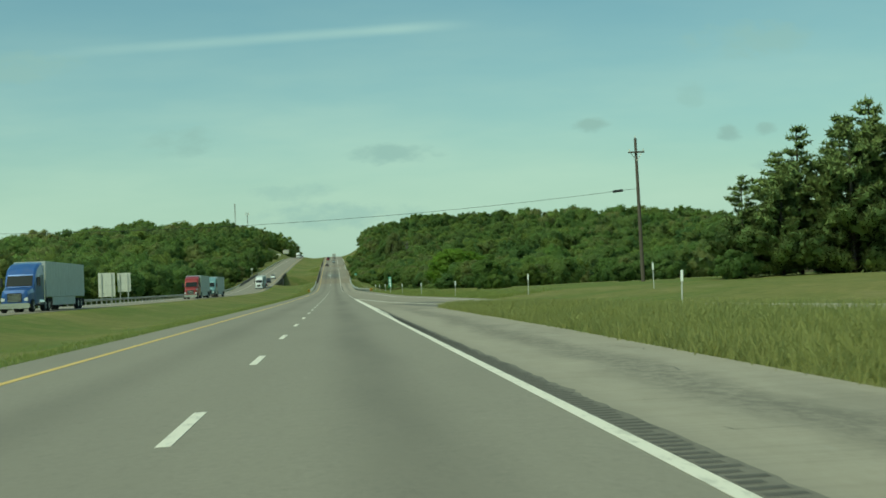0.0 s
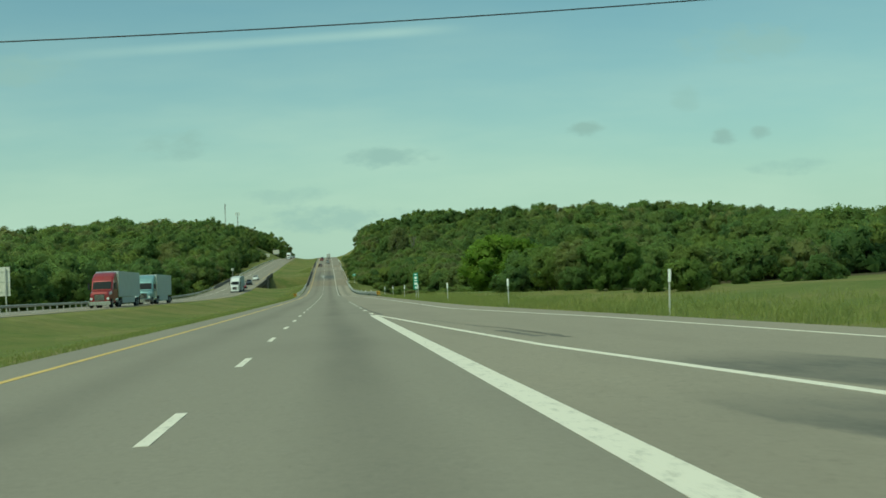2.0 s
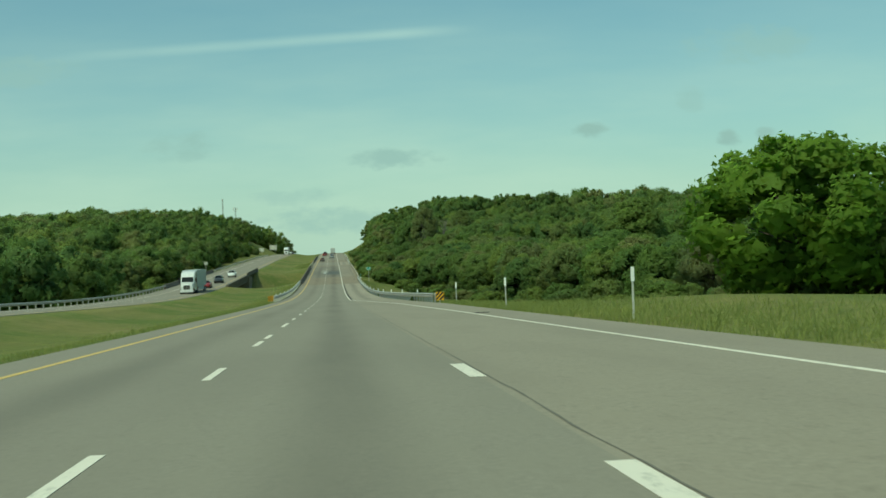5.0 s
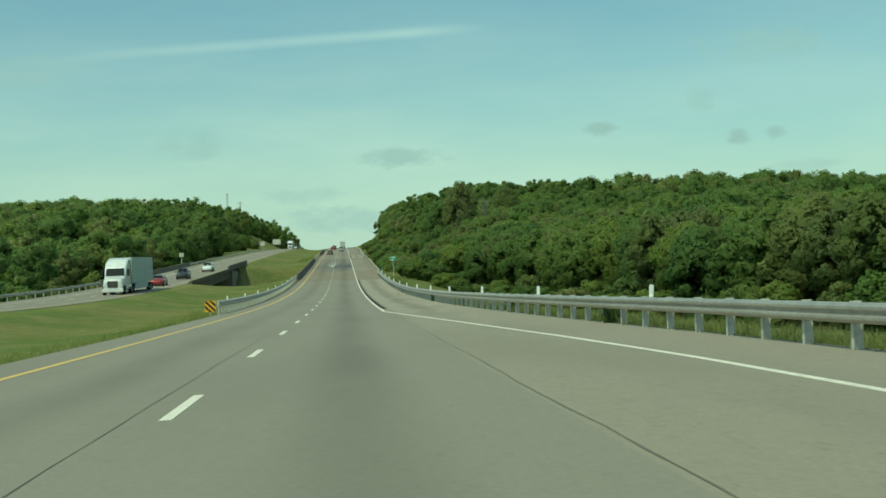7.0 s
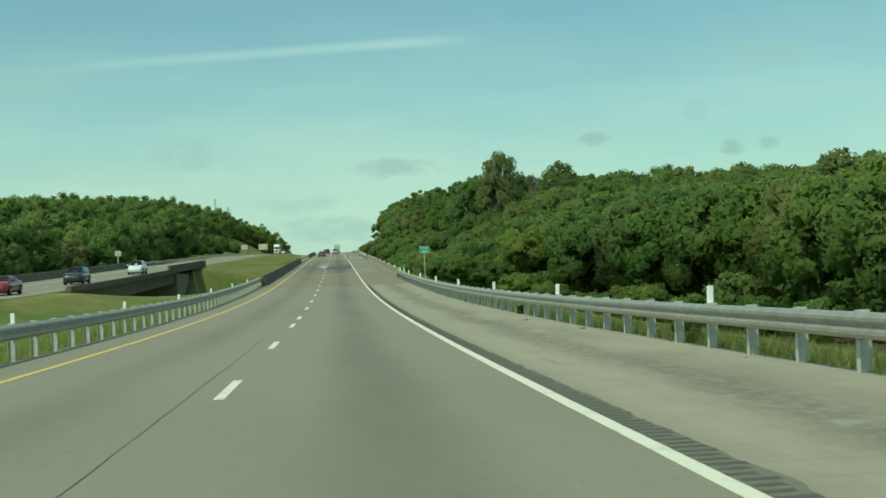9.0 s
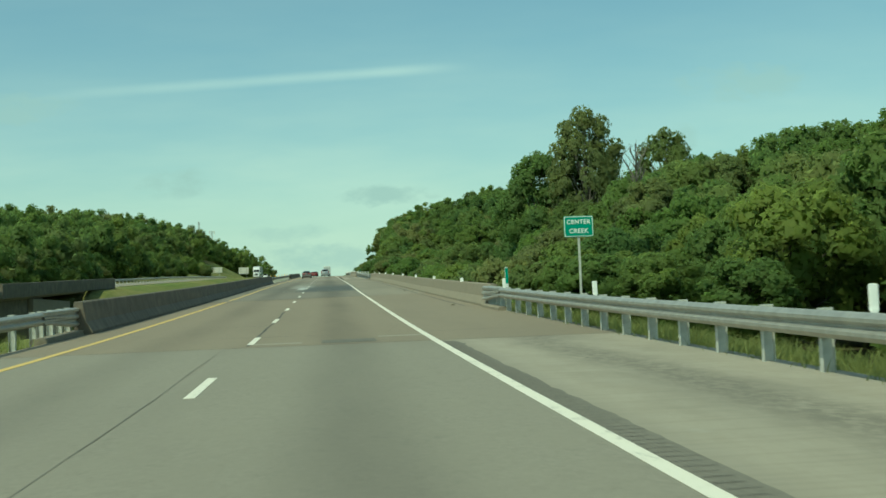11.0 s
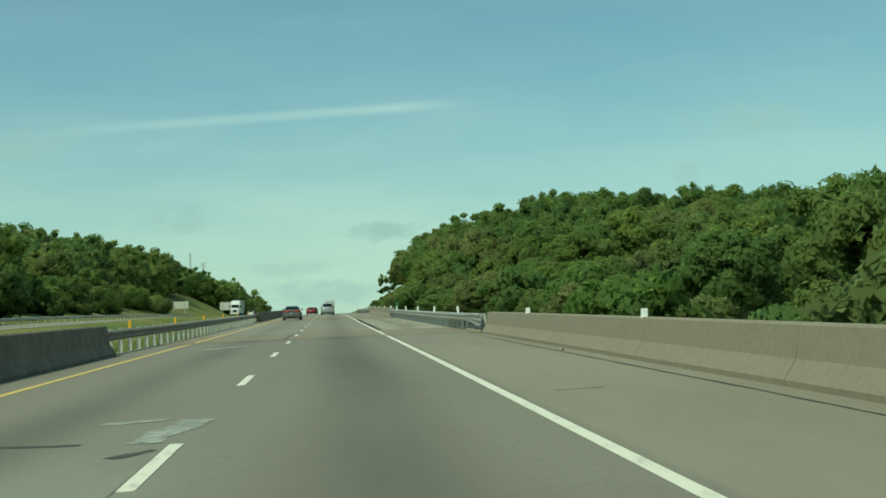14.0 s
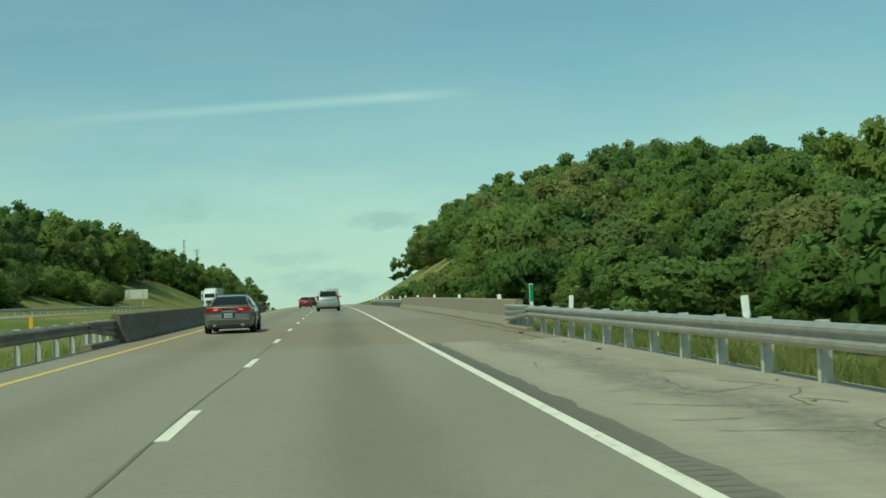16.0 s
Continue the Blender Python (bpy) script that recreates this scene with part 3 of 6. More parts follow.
# ---- barriers and rails ----
def sweep(profile, xf, y0, y1, step=4.0):
    """Sweeps a closed cross-section (dx, dz) along the road; xf gives its x."""
    fx = xf if callable(xf) else (lambda y: xf)
    n = max(2, int(math.ceil((y1 - y0) / step)) + 1)
    k = len(profile)
    verts, faces = [], []
    for i in range(n):
        y = y0 + (y1 - y0) * i / (n - 1)
        z, x = float(zr(y)), float(fx(y))
        verts += [(x + a, y, z + b) for a, b in profile]
    for i in range(n - 1):
        for c in range(k):
            d = (c + 1) % k
            faces.append((i * k + c, i * k + d, (i + 1) * k + d, (i + 1) * k + c))
    faces.append(tuple(range(k)))
    faces.append(tuple((n - 1) * k + c for c in range(k))[::-1])
    me = mesh_from("sweep", verts, faces)
    bm = bmesh.new()
    bm.from_mesh(me)
    bpy.data.meshes.remove(me)
    return bm


def parapet(x, y0, y1, side, mat, label, h=0.88, seg=7.6, up=0.0):
    """A concrete safety-shape wall in cast lengths; side +1: traffic on its -x side."""
    t = thing("bridge_parapet", label, "barrier", kind="structure")
    s = side
    prof = [(0, -0.1), (0, 0.08), (0.16 * s, 0.34), (0.24 * s, h - 0.03), (0.27 * s, h), (0.45 * s, h), (0.48 * s, h - 0.03), (0.48 * s, -0.1)]
    prof = [(a_, b_ + up) for a_, b_ in prof]
    n = max(1, round((y1 - y0) / seg))
    for i in range(n):
        a, b = y0 + (y1 - y0) * i / n, y0 + (y1 - y0) * (i + 1) / n
        part("wall_length", sweep(prof, x, a + 0.012, b - 0.012, 8), mat, t)
    return t


W_BEAM = [(0, 0), (-.035, .02), (-.08, .06), (-.08, .10), (-.02, .145), (-.02, .17), (-.08, .215), (-.08, .255), (-.035, .295), (0, .315),
          (.004, .312), (-.03, .29), (-.074, .252), (-.074, .218), (-.014, .172), (-.014, .143), (-.074, .098), (-.074, .062), (-.03, .024), (.004, .003)]


def i_post(h):
    bm = bmesh.new()
    box(bm, -0.05, 0.05, -0.075, -0.068, -0.6, h)
    box(bm, -0.05, 0.05, 0.068, 0.075, -0.6, h)
    box(bm, -0.004, 0.004, -0.068, 0.068, -0.6, h)
    me = bpy.data.meshes.new("post")
    bmesh.ops.rotate(bm, verts=bm.verts[:], cent=(0, 0, 0), matrix=Matrix.Rotation(math.pi / 2, 3, "Z"))
    bm.to_mesh(me)
    bm.free()
    me.materials.append(M_WOODPOST)
    return me


POST_ME = i_post(0.74)
BLOCK_ME = bpy.data.meshes.new("block")
_b = boxed(-0.08, 0.0, -0.075, 0.075, 0.4, 0.73, bevel=0.01)
_b.to_mesh(BLOCK_ME)
_b.free()
BLOCK_ME.materials.append(M_WOODPOST)


def guardrail(xf, y0, y1, side, label, gap=1.905, rail_lift=0.41, up=0.0, mat=None, flare_end=True):
    """A W-beam rail on posts. side +1: traffic on its -x side."""
    fx = xf if callable(xf) else (lambda y: xf)
    t = thing("guardrail", label, "guardrail", kind="structure")
    prof = [(a * side - 0.02 * side, b + rail_lift + up) for a, b in W_BEAM]
    L = 3.81
    n = max(1, round((y1 - y0) / L))
    for i in range(n):
        a, b = y0 + (y1 - y0) * i / n, y0 + (y1 - y0) * (i + 1) / n
        part("rail_length", sweep(prof, (lambda y, d=0.003 * (i % 2): fx(y) - d * side), a - 0.1, b + 0.1, 2.0), mat or M_STEEL, t)
    y = y0 + 0.3
    i = 0
    while y < y1:
        p = part("post", POST_ME, M_WOODPOST, t)
        p.matrix_basis = pose(fx(y) + 0.12 * side, y, float(zr(y)) + up, 0, 0, random.uniform(-2, 2) + (0 if side > 0 else 180))
        b = part("block", BLOCK_ME, M_WOODPOST, p)
        y += gap
    return t


rail_x = lambda y: float(np.interp(y, [286, 289, 292, 296, 304.6, 320, 339, 380, 436, 465], [7.65, 7.5, 7.45, 7.35, 6.9, 6.3, 5.78, 5.42, 5.32, 5.3]))
guardrail(rail_x, 287.2, 465.4, 1, "long galvanised w-beam guardrail on steel posts beside the shoulder")
guardrail(5.28, 580.4, 649.3, 1, "galvanised w-beam guardrail between two bridge walls")
guardrail(5.5, 712.2, 790, 1, "far galvanised guardrail along the uphill verge")
guardrail(-6.95, 341, 456, -1, "galvanised w-beam guardrail on the median edge")
guardrail(-6.95, 571, 648.8, -1, "weathered guardrail along the median between bridge walls", mat=M_RUSTY)


def rail_transition(x, y0, y1, side, mat=None):
    """Nested deeper beam, close posts and a low kerb where a rail meets a concrete wall, growing from y0 to y1."""
    t = thing("rail_transition", "deeper three-wave steel beam joining rail and bridge wall", "guardrail", kind="structure")
    n, k = 9, len(THRIE)
    verts, faces = [], []
    for i in range(n):
        f = i / (n - 1)
        g = f * f * (3 - 2 * f)
        y = y0 + (y1 - y0) * f
        lo = 0.41 - 0.19 * g
        for a_, b_ in THRIE:
            verts.append((x + (a_ - 0.034) * side, y, float(zr(y)) + lo + b_ * (0.735 - lo)))
    for i in range(n - 1):
        for c in range(k):
            d = (c + 1) % k
            faces.append((i * k + c, i * k + d, (i + 1) * k + d, (i + 1) * k + c))
    faces += [tuple(range(k)), tuple((n - 1) * k + c for c in range(k))[::-1]]
    part("transition_beam", mesh_from("transition_beam", verts, faces), mat or M_STEEL, t)
    for i in range(4):
        y = y0 + (y1 - y0) * (i + 0.5) / 4
        part("post", POST_ME, M_WOODPOST, t).matrix_basis = pose(x + 0.12 * side, y, float(zr(y)), 0, 0, 0 if side > 0 else 180)
    part("kerb", sweep([(-0.1, -0.1), (-0.1, 0.08), (-0.06, 0.12), (0.28, 0.12), (0.28, -0.1)], x - 0.06, min(y0, y1) - 0.3, max(y0, y1) - 0.02, 2), M_BARRIER, t)
    return t


# cross-section of the three-wave beam, in shares of its depth
THRIE = [(0, 0), (-.08, .08), (-.08, .17), (-.02, .27), (-.02, .38), (-.08, .46), (-.08, .56), (-.02, .64), (-.02, .74), (-.08, .83), (-.08, .92), (0, 1.0),
         (.006, .995), (-.072, .915), (-.072, .835), (-.012, .745), (-.012, .635), (-.072, .555), (-.072, .465), (-.012, .375), (-.012, .275), (-.072, .165), (-.072, .085), (.006, .005)]
rail_transition(5.3, 461.6, 465.7, 1)
rail_transition(5.28, 584.4, 580.1, 1)
rail_transition(5.28, 645.2, 649.6, 1)
rail_transition(-6.95, 452.0, 456.2, -1)
rail_transition(-6.95, 644.9, 649.2, -1, M_RUSTY)
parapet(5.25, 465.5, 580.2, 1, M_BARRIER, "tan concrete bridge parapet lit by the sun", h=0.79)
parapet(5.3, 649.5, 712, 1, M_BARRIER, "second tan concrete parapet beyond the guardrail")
parapet(-6.5, 456, 570.8, -1, M_BARRIER_SHADED, "weathered concrete median parapet of the bridge, shaded by its darker colour")
parapet(-6.5, 649, 730, -1, M_BARRIER_SHADED, "concrete median parapet farther on, shaded by its darker colour")
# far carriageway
parapet(OPP_IN + 0.1, 505, 548, 1, M_BARRIER_SHADED, "grey concrete parapet of the far bridge", up=OPP_UP)
parapet(OPP_IN + 0.1, 447, 504.9, 1, M_BARRIER_SHADED, "low concrete kerb along the far bridge deck", h=0.36, up=OPP_UP)
parapet(OPP_OUT - 0.1, 447, 548, -1, M_BARRIER_SHADED, "outer concrete parapet of the far bridge", up=OPP_UP)
guardrail(OPP_OUT - 0.3, 60, 447, -1, "low guardrail on the outer edge of the far carriageway", 3.81, up=OPP_UP)
guardrail(OPP_OUT - 0.3, 548, 848, -1, "guardrail on the outer edge of the far carriageway uphill", 3.81, up=OPP_UP)
fb = thing("far_bridge", "concrete abutment and girders of the far bridge", "bridge", kind="structure")
part("girder", sweep([(0, -1.2), (0.4, -1.2), (0.4, 0.13), (0, 0.13)], OPP_IN - 0.6, 447, 520), M_BARRIER_SHADED, fb)
part("abutment", boxed(OPP_OUT, OPP_IN - 0.2, 515, 518, -8, float(zr(515)) + 0.1, bevel=0.05), M_BARRIER, fb)
part("wingwall", boxed(OPP_IN - 0.2, OPP_IN + 0.2, 515, 528, -8, float(zr(516)) + 0.1, bevel=0.05), M_BARRIER, fb)


# ---- trees ----
def ball(level):
    bm = bmesh.new()
    bmesh.ops.create_icosphere(bm, subdivisions=level, radius=1.0)
    v = np.array([p.co[:] for p in bm.verts])
    f = np.array([[p.index for p in q.verts] for q in bm.faces])
    bm.free()
    return v, f


BALLS = {1: ball(1), 2: ball(2), 3: ball(3)}


def units(v):
    return v / np.maximum(np.linalg.norm(v, axis=1), 1e-6)[:, None]


def leaf_cloud(rng, c, r, n, size, flat, long=1.0, rise=0.2):
    """n leaf sprays on the outer sides of the boughs, with soft normals of the crown's and the bough's outline."""
    middle = c.mean(0)
    w = r ** 2
    pick = rng.choice(len(c), n * 3, p=w / w.sum())
    e = rng.normal(size=(n * 3, 3))
    e[:, 2] += rise
    e = units(e)
    keep = np.flatnonzero(((e * units(c - middle + 1e-4)[pick]).sum(1) > -0.2) & (e[:, 2] > -0.65))[:n]
    pick, e, n = pick[keep], e[keep], len(keep)
    # sprays gather in small clumps
    clump = units(e + 0.4 * np.sin(e[:, [1, 2, 0]] * 7.0 + rng.uniform(0, 6.28, (len(c), 3))[pick]))
    small = rng.random(n) < 0.4
    p = c[pick] + clump * (r[pick] * (0.76 + 0.24 * rng.random(n) + np.where(small, 0.12 * rng.random(n), 0)))[:, None] * np.array([1, 1, flat])
    nrm = units(clump + rng.normal(size=(n, 3)) * 0.5)
    t = units(np.cross(nrm, rng.normal(size=(n, 3))) + clump * (0.9 if long > 1 else 0.2))
    b = units(np.cross(nrm, t))
    s = (size * (0.65 + 0.7 * rng.random(n)) * np.where(small, 0.6, 1.0))[:, None]
    if long > 1:
        v = np.stack([p + t * s * long, p - b * s * 0.4, p + b * s * 0.4], 1)
    else:
        v = np.stack([p - t * s, p + t * s * 0.6 - b * s * 0.8, p + t * s * 0.5 + b * s * 0.8], 1)
    soft = units(units(p - middle) * 0.9 + clump * 0.35 + nrm * 0.18 + np.array([0, 0, 0.15]))
    return v.reshape(-1, 3), np.repeat(soft, 3, 0), np.arange(n * 3).reshape(n, 3)


def sprays(rng, c, r, fill, flat, level, middle):
    """The inside of each bough: large leaf sprays, loose and tilted, behind the outer ones."""
    bv, bf = BALLS[level]
    k, n = len(c), len(bf)
    q, _ = np.linalg.qr(rng.normal(size=(k, 3, 3)))
    tri = np.einsum("kij,nmj->knmi", q, bv[bf])
    mid = tri.mean(2, keepdims=True)
    turn = rng.normal(size=(k, n, 1, 3)) * 0.45
    tri = mid + (tri - mid) * rng.uniform(0.8, 1.45, (k, n, 1, 1))
    tri = tri + np.cross(turn, tri - mid)
    out = (r[:, None] * fill * (0.62 + 0.4 * rng.random((k, n)) ** 0.8))[:, :, None, None]
    v = c[:, None, None, :] + (tri * out) * np.array([1, 1, flat])
    e = np.broadcast_to(mid, tri.shape).reshape(-1, 3)
    v = v.reshape(-1, 3)
    tilt = np.repeat(rng.normal(size=(k * n, 3)), 3, 0)
    m = units(units(v - middle) * 0.8 + e * 0.35 + tilt * 0.15 + np.array([0, 0, 0.15]))
    return v, m, np.arange(len(v)).reshape(-1, 3)


def foliage(rng, centres, radii, n, size, flat=0.88, fill=0.78, long=1.0, rise=0.2, level=1, fine=0.8):
    """Large sprays inside every bough, small ones round its outside."""
    c, r = np.array(centres, float), np.array(radii, float)
    v, m, f = leaf_cloud(rng, c, r, n, size, flat, long, rise)
    parts = [(v, m, f)]
    lev_of = np.maximum(level, np.where(r > 2 * fine, 3, np.where(r > fine, 2, 1)))
    for lev in (1, 2, 3):
        group = lev_of == lev
        if group.any():
            parts.append(sprays(rng, c[group], r[group], fill, flat, lev, c.mean(0)))
    steps = np.cumsum([0] + [len(p[0]) for p in parts[:-1]])
    return np.concatenate([p[0] for p in parts]), np.concatenate([p[1] for p in parts]), np.concatenate([p[2] + k for p, k in zip(parts, steps)])


def leafy_mesh(name, v, m, f):
    me = bpy.data.meshes.new(name)
    me.from_pydata(v.tolist(), [], f.tolist())
    me.update()
    me.shade_smooth()
    me.normals_split_custom_set_from_vertices(m.tolist())
    return me


def crown_boughs(rng, cx, cy, base, top, spread, count, core=3):
    """Boughs of uneven size over a rounded crown between two heights."""
    mid, half = (base + top) / 2, (top - base) / 2
    cs, rs = [], []
    for k in range(count):
        z = -0.85 + 1.8 * (k + rng.random()) / count
        ring = math.sqrt(max(0.04, 1 - min(1, abs(z)) ** 2.4))
        a = k * 2.4 + rng.uniform(-.6, .6)
        lr = spread * rng.uniform(0.24, 0.42) * (0.65 + 0.35 * ring)
        out = max(0.0, spread * ring * rng.uniform(0.78, 1.06) - lr * 0.62)
        cs.append((cx + out * math.cos(a), cy + out * math.sin(a), mid + half * z * 0.92 - lr * 0.3))
        rs.append(lr)
    if core:
        for z in np.linspace(-0.62, 0.5, core):
            cs.append((cx + rng.normal(0, 0.08) * spread, cy + rng.normal(0, 0.08) * spread, mid + half * z - spread * 0.06))
            rs.append(spread * 0.5 * math.sqrt(1 - z * z))
    return cs, rs


def tree_meshes(seed, h, spread, n, size, style="broad"):
    """A trunk with limbs and a crown mesh for a tree that stands at the origin."""
    rng = np.random.default_rng(seed)
    bm = bmesh.new()
    centres, radii = [], []
    if style == "pine":
        tube(bm, (0, 0, -1), (0, 0, h * 0.97), h * 0.018, 0.03, 7)
        z = 0.3
        while z < h * 0.99:
            f = 1 - z / h
            reach = spread * (0.06 + 0.97 * f ** 0.78) * rng.uniform(0.7, 1.15)
            for k in range(rng.integers(4, 7)):
                a = rng.uniform(0, 6.283)
                rk = reach * rng.uniform(0.55, 1.15)
                for s_ in (0.4, 0.72, 1.0):
                    centres.append((rk * s_ * math.cos(a), rk * s_ * math.sin(a), z + 0.28 * rk * s_ + rng.uniform(-.1, .1)))
                    radii.append(max(0.2, 0.21 * rk * (1.4 - 0.6 * s_)))
                tube(bm, (0, 0, z), centres[-1], 0.04 * (f + 0.3), 0.01, 4, False)
            z += h * 0.055
        v, m_, f_ = foliage(rng, centres, radii, n, size, 0.8, 0.8, 2.6, 0.7)
    else:
        low = {"edge": 0.06, "bush": 0.0, "thin": 0.12}.get(style, 0.2)
        lean = rng.normal(0, 0.03, 2)
        top = (lean[0] * h, lean[1] * h, h * 0.8)
        if style != "bush":
            tube(bm, (0, 0, -1.0), (top[0] * 0.5, top[1] * 0.5, h * 0.4), h * 0.015, h * 0.010, 8, False)
            tube(bm, (top[0] * 0.5, top[1] * 0.5, h * 0.4), top, h * 0.010, h * 0.002, 7, False)
        if style == "bare":
            # a dead tree: forked limbs and twigs alone
            for k in range(26):
                z = rng.uniform(0.35, 0.82) * h
                a, L = rng.uniform(0, 6.28), rng.uniform(0.12, 0.3) * h * (1.15 - z / h)
                p0 = Vector((top[0] * z / (h * .8), top[1] * z / (h * .8), z))
                p1 = p0 + Vector((math.cos(a) * L * 0.55, math.sin(a) * L * 0.55, L))
                tube(bm, p0, p1, h * 0.004, h * 0.0018, 5, False)
                for _ in range(5):
                    q0 = p0.lerp(p1, rng.uniform(0.35, 1.0))
                    tube(bm, q0, q0 + Vector((*rng.normal(0, 0.35, 2), rng.uniform(0.3, 1.1))) * L * 0.5, h * 0.0016, h * 0.0006, 4, False)
            v, m_, f_ = None, None, None
        else:
            slim = h * (1 - low) / (2 * spread)
            count, core = round({"bush": 13, "thin": 32}.get(style, 27) * max(1.0, slim)), 0 if style == "thin" else max(3, round(2.4 * slim))
            centres, radii = crown_boughs(rng, lean[0] * h * 0.6, lean[1] * h * 0.6, low * h, h, spread, count, core)
            if style == "thin":
                radii = [q * 0.95 for q in radii]
            for c in centres[:count]:
                zb = max(0.12, c[2] / h - 0.22) * h
                tube(bm, (top[0] * zb / (h * .8), top[1] * zb / (h * .8), zb if style != "bush" else 0), c, h * 0.006, h * 0.0015, 5, False)
            v, m_, f_ = foliage(rng, centres, radii, n, size, fill={"thin": 0.55, "bush": 0.64}.get(style, 0.7), level=2 if h > 15 or style == "bush" else 1, fine=0.38 if style == "bush" else 0.8)
    trunk = bpy.data.meshes.new("trunk")
    bm.to_mesh(trunk)
    bm.free()
    trunk.materials.append(M_PALEBARK if style in ("thin", "bare") else M_BARK)
    return trunk, None if v is None else leafy_mesh("crown", v, m_, f_)


TREE_KINDS = {}


def tree_kind(key, count, h, spread, n, size, style, mat):
    TREE_KINDS[key] = []
    for i in range(count):
        tr, cr = tree_meshes(hash_seed(key, i), h, spread, n, size, style)
        if cr is not None:
            cr.materials.append(mat)
        TREE_KINDS[key].append((tr, cr, h))


def hash_seed(key, i):
    return sum(ord(c) * 31 for c in key) + i * 977


def plant(key, x, y, height, label, category="tree", group="", sink=0.0, widen=1.0):
    tr, cr, h = random.choice(TREE_KINDS[key])
    s = height / h
    t = thing("tree" if category == "tree" else "bush", label, category, group=group)
    t.matrix_world = Matrix.LocRotScale((x, y, ground(x, y) - sink), Euler((0, 0, random.uniform(0, 6.28))), (s * widen, s * widen, s))
    part("trunk", tr, M_BARK, t)
    if cr is not None:
        part("crown", cr, M_LEAF, t)
    return t


tree_kind("broad", 3, 9, 3.4, 3600, 0.2, "broad", M_LEAF)
tree_kind("edge", 5, 8.5, 3.6, 3900, 0.2, "edge", M_LEAF)
tree_kind("olive", 2, 9, 3.2, 3600, 0.2, "broad", M_LEAF3)
tree_kind("tall", 4, 16, 4.0, 6800, 0.21, "edge", M_LEAF)
tree_kind("tall_olive", 2, 16, 3.6, 6300, 0.21, "broad", M_LEAF3)
tree_kind("thin", 2, 22, 4.6, 11000, 0.19, "thin", M_LEAF3)
tree_kind("bare", 1, 16, 3.0, 0, 0.1, "bare", M_LEAF3)
tree_kind("lime", 1, 8, 4.4, 5500, 0.19, "edge", M_LEAF2)
tree_kind("pine", 4, 13, 5.2, 8000, 0.16, "pine", M_NEEDLE)
tree_kind("bush", 5, 2.6, 1.9, 1700, 0.13, "bush", M_LEAF)

WOOD_LABEL = "leafy broad-crowned tree at the edge of the roadside wood"
rnd = random.Random(7)


def tops(x, y):
    """How far the crowns reach over the road's level."""
    if 474 < y < 558:
        return float(np.interp(x, [13, 19, 24, 30, 36, 42], [3.0, 4.6, 7.4, 11.5, 13.8, 14.2]) * np.interp(y, [474, 500, 525], [0.72, 0.78, 1.0]))
    t = float(np.interp(y, [240, 300, 350, 400, 440, 474, 558, 566, 600, 660, 690, 700, 1000], [4.6, 4.8, 5.4, 6.6, 7.4, 8.2, 5.8, 4.9, 4.5, 4.8, 6.2, 0.0, 0.0]))
    return t * float(np.interp(x, [16, 22, 27, 34], [0.5, 0.75, 1.0, 1.12])) if y < 474 else t


def wood_to(x0, x1, y0, y1, cell, keys, label, keep=lambda x, y: True):
    y = y0
    while y < y1:
        x = x0
        while x < x1:
            px, py = x + rnd.uniform(0, cell), y + rnd.uniform(0, cell)
            if keep(px, py):
                h = float(zr(py)) + tops(px, py) * rnd.uniform(0.85, 1.1) - ground(px, py)
                h = max(5.0, h) if py < 700 else rnd.uniform(8.0, 11.0) * (0.82 if py < 770 else 1.0)
                plant(rnd.choice(keys) if h < 11.5 else rnd.choice(["tall", "tall", "tall", "tall_olive"]), px, py, min(h, 19), label, group="roadside trees", widen=rnd.uniform(0.85, 1.15))
            x += cell
        y += cell


wood_to(14, 37, 250, 474, 5.6, ["edge", "edge", "edge", "broad", "olive"], WOOD_LABEL, lambda x, y: x > float(np.interp(y, [246, 270, 340, 400, 463, 474], [28, 26, 25.5, 24.5, 19.5, 15.5])))
wood_to(13, 43, 475, 557, 6.0, ["edge", "edge", "broad"], "tall leafy tree growing up from the creek bank", lambda x, y: x > 14 + max(0, y - 505) * 0.14)
wood_to(17, 31, 562, 640, 6.6, ["edge", "edge", "broad", "olive"], "leafy tree in the wooded hollow beyond the parapet")
wood_to(17, 38, 640, 700, 6.6, ["edge", "edge", "broad", "olive"], "leafy tree in the wooded hollow beyond the parapet")
plant("lime", 24.8, 257, 9.0, "bright yellow-green broadleaf tree standing before darker woods", widen=1.3)
plant("tall", 36.5, 340, float(zr(340)) + 11.3 - ground(36.5, 340), "taller leafy tree above the roadside wood", widen=1.25)
plant("edge", 32.5, 333, float(zr(333)) + 7.0 - ground(32.5, 333), "leafy tree beside the taller one in the roadside wood", widen=1.15)
plant("edge", 41.5, 346, float(zr(346)) + 9.5 - ground(41.5, 346), "leafy tree beside the taller one in the roadside wood", widen=1.2)
plant("thin", 27.0, 547, float(zr(547)) + 18.0 - ground(27.0, 547), "tall thin-crowned tree rising above the creek woods", widen=0.8)
plant("thin", 38.5, 559, float(zr(559)) + 17.0 - ground(38.5, 559), "tall thin-crowned tree rising above the creek woods", widen=0.85)
plant("bare", 32.0, 549, float(zr(549)) + 16.8 - ground(32.0, 549), "bare dead tree with pale twigs among the creek woods")
for i in range(40):
    py = 562 + i * 5.2
    px = rnd.uniform(9.0, 15)
    plant("bush", px, py, rnd.uniform(2.0, 3.6), "dense green bush behind the barrier", "bush", "roadside bushes")
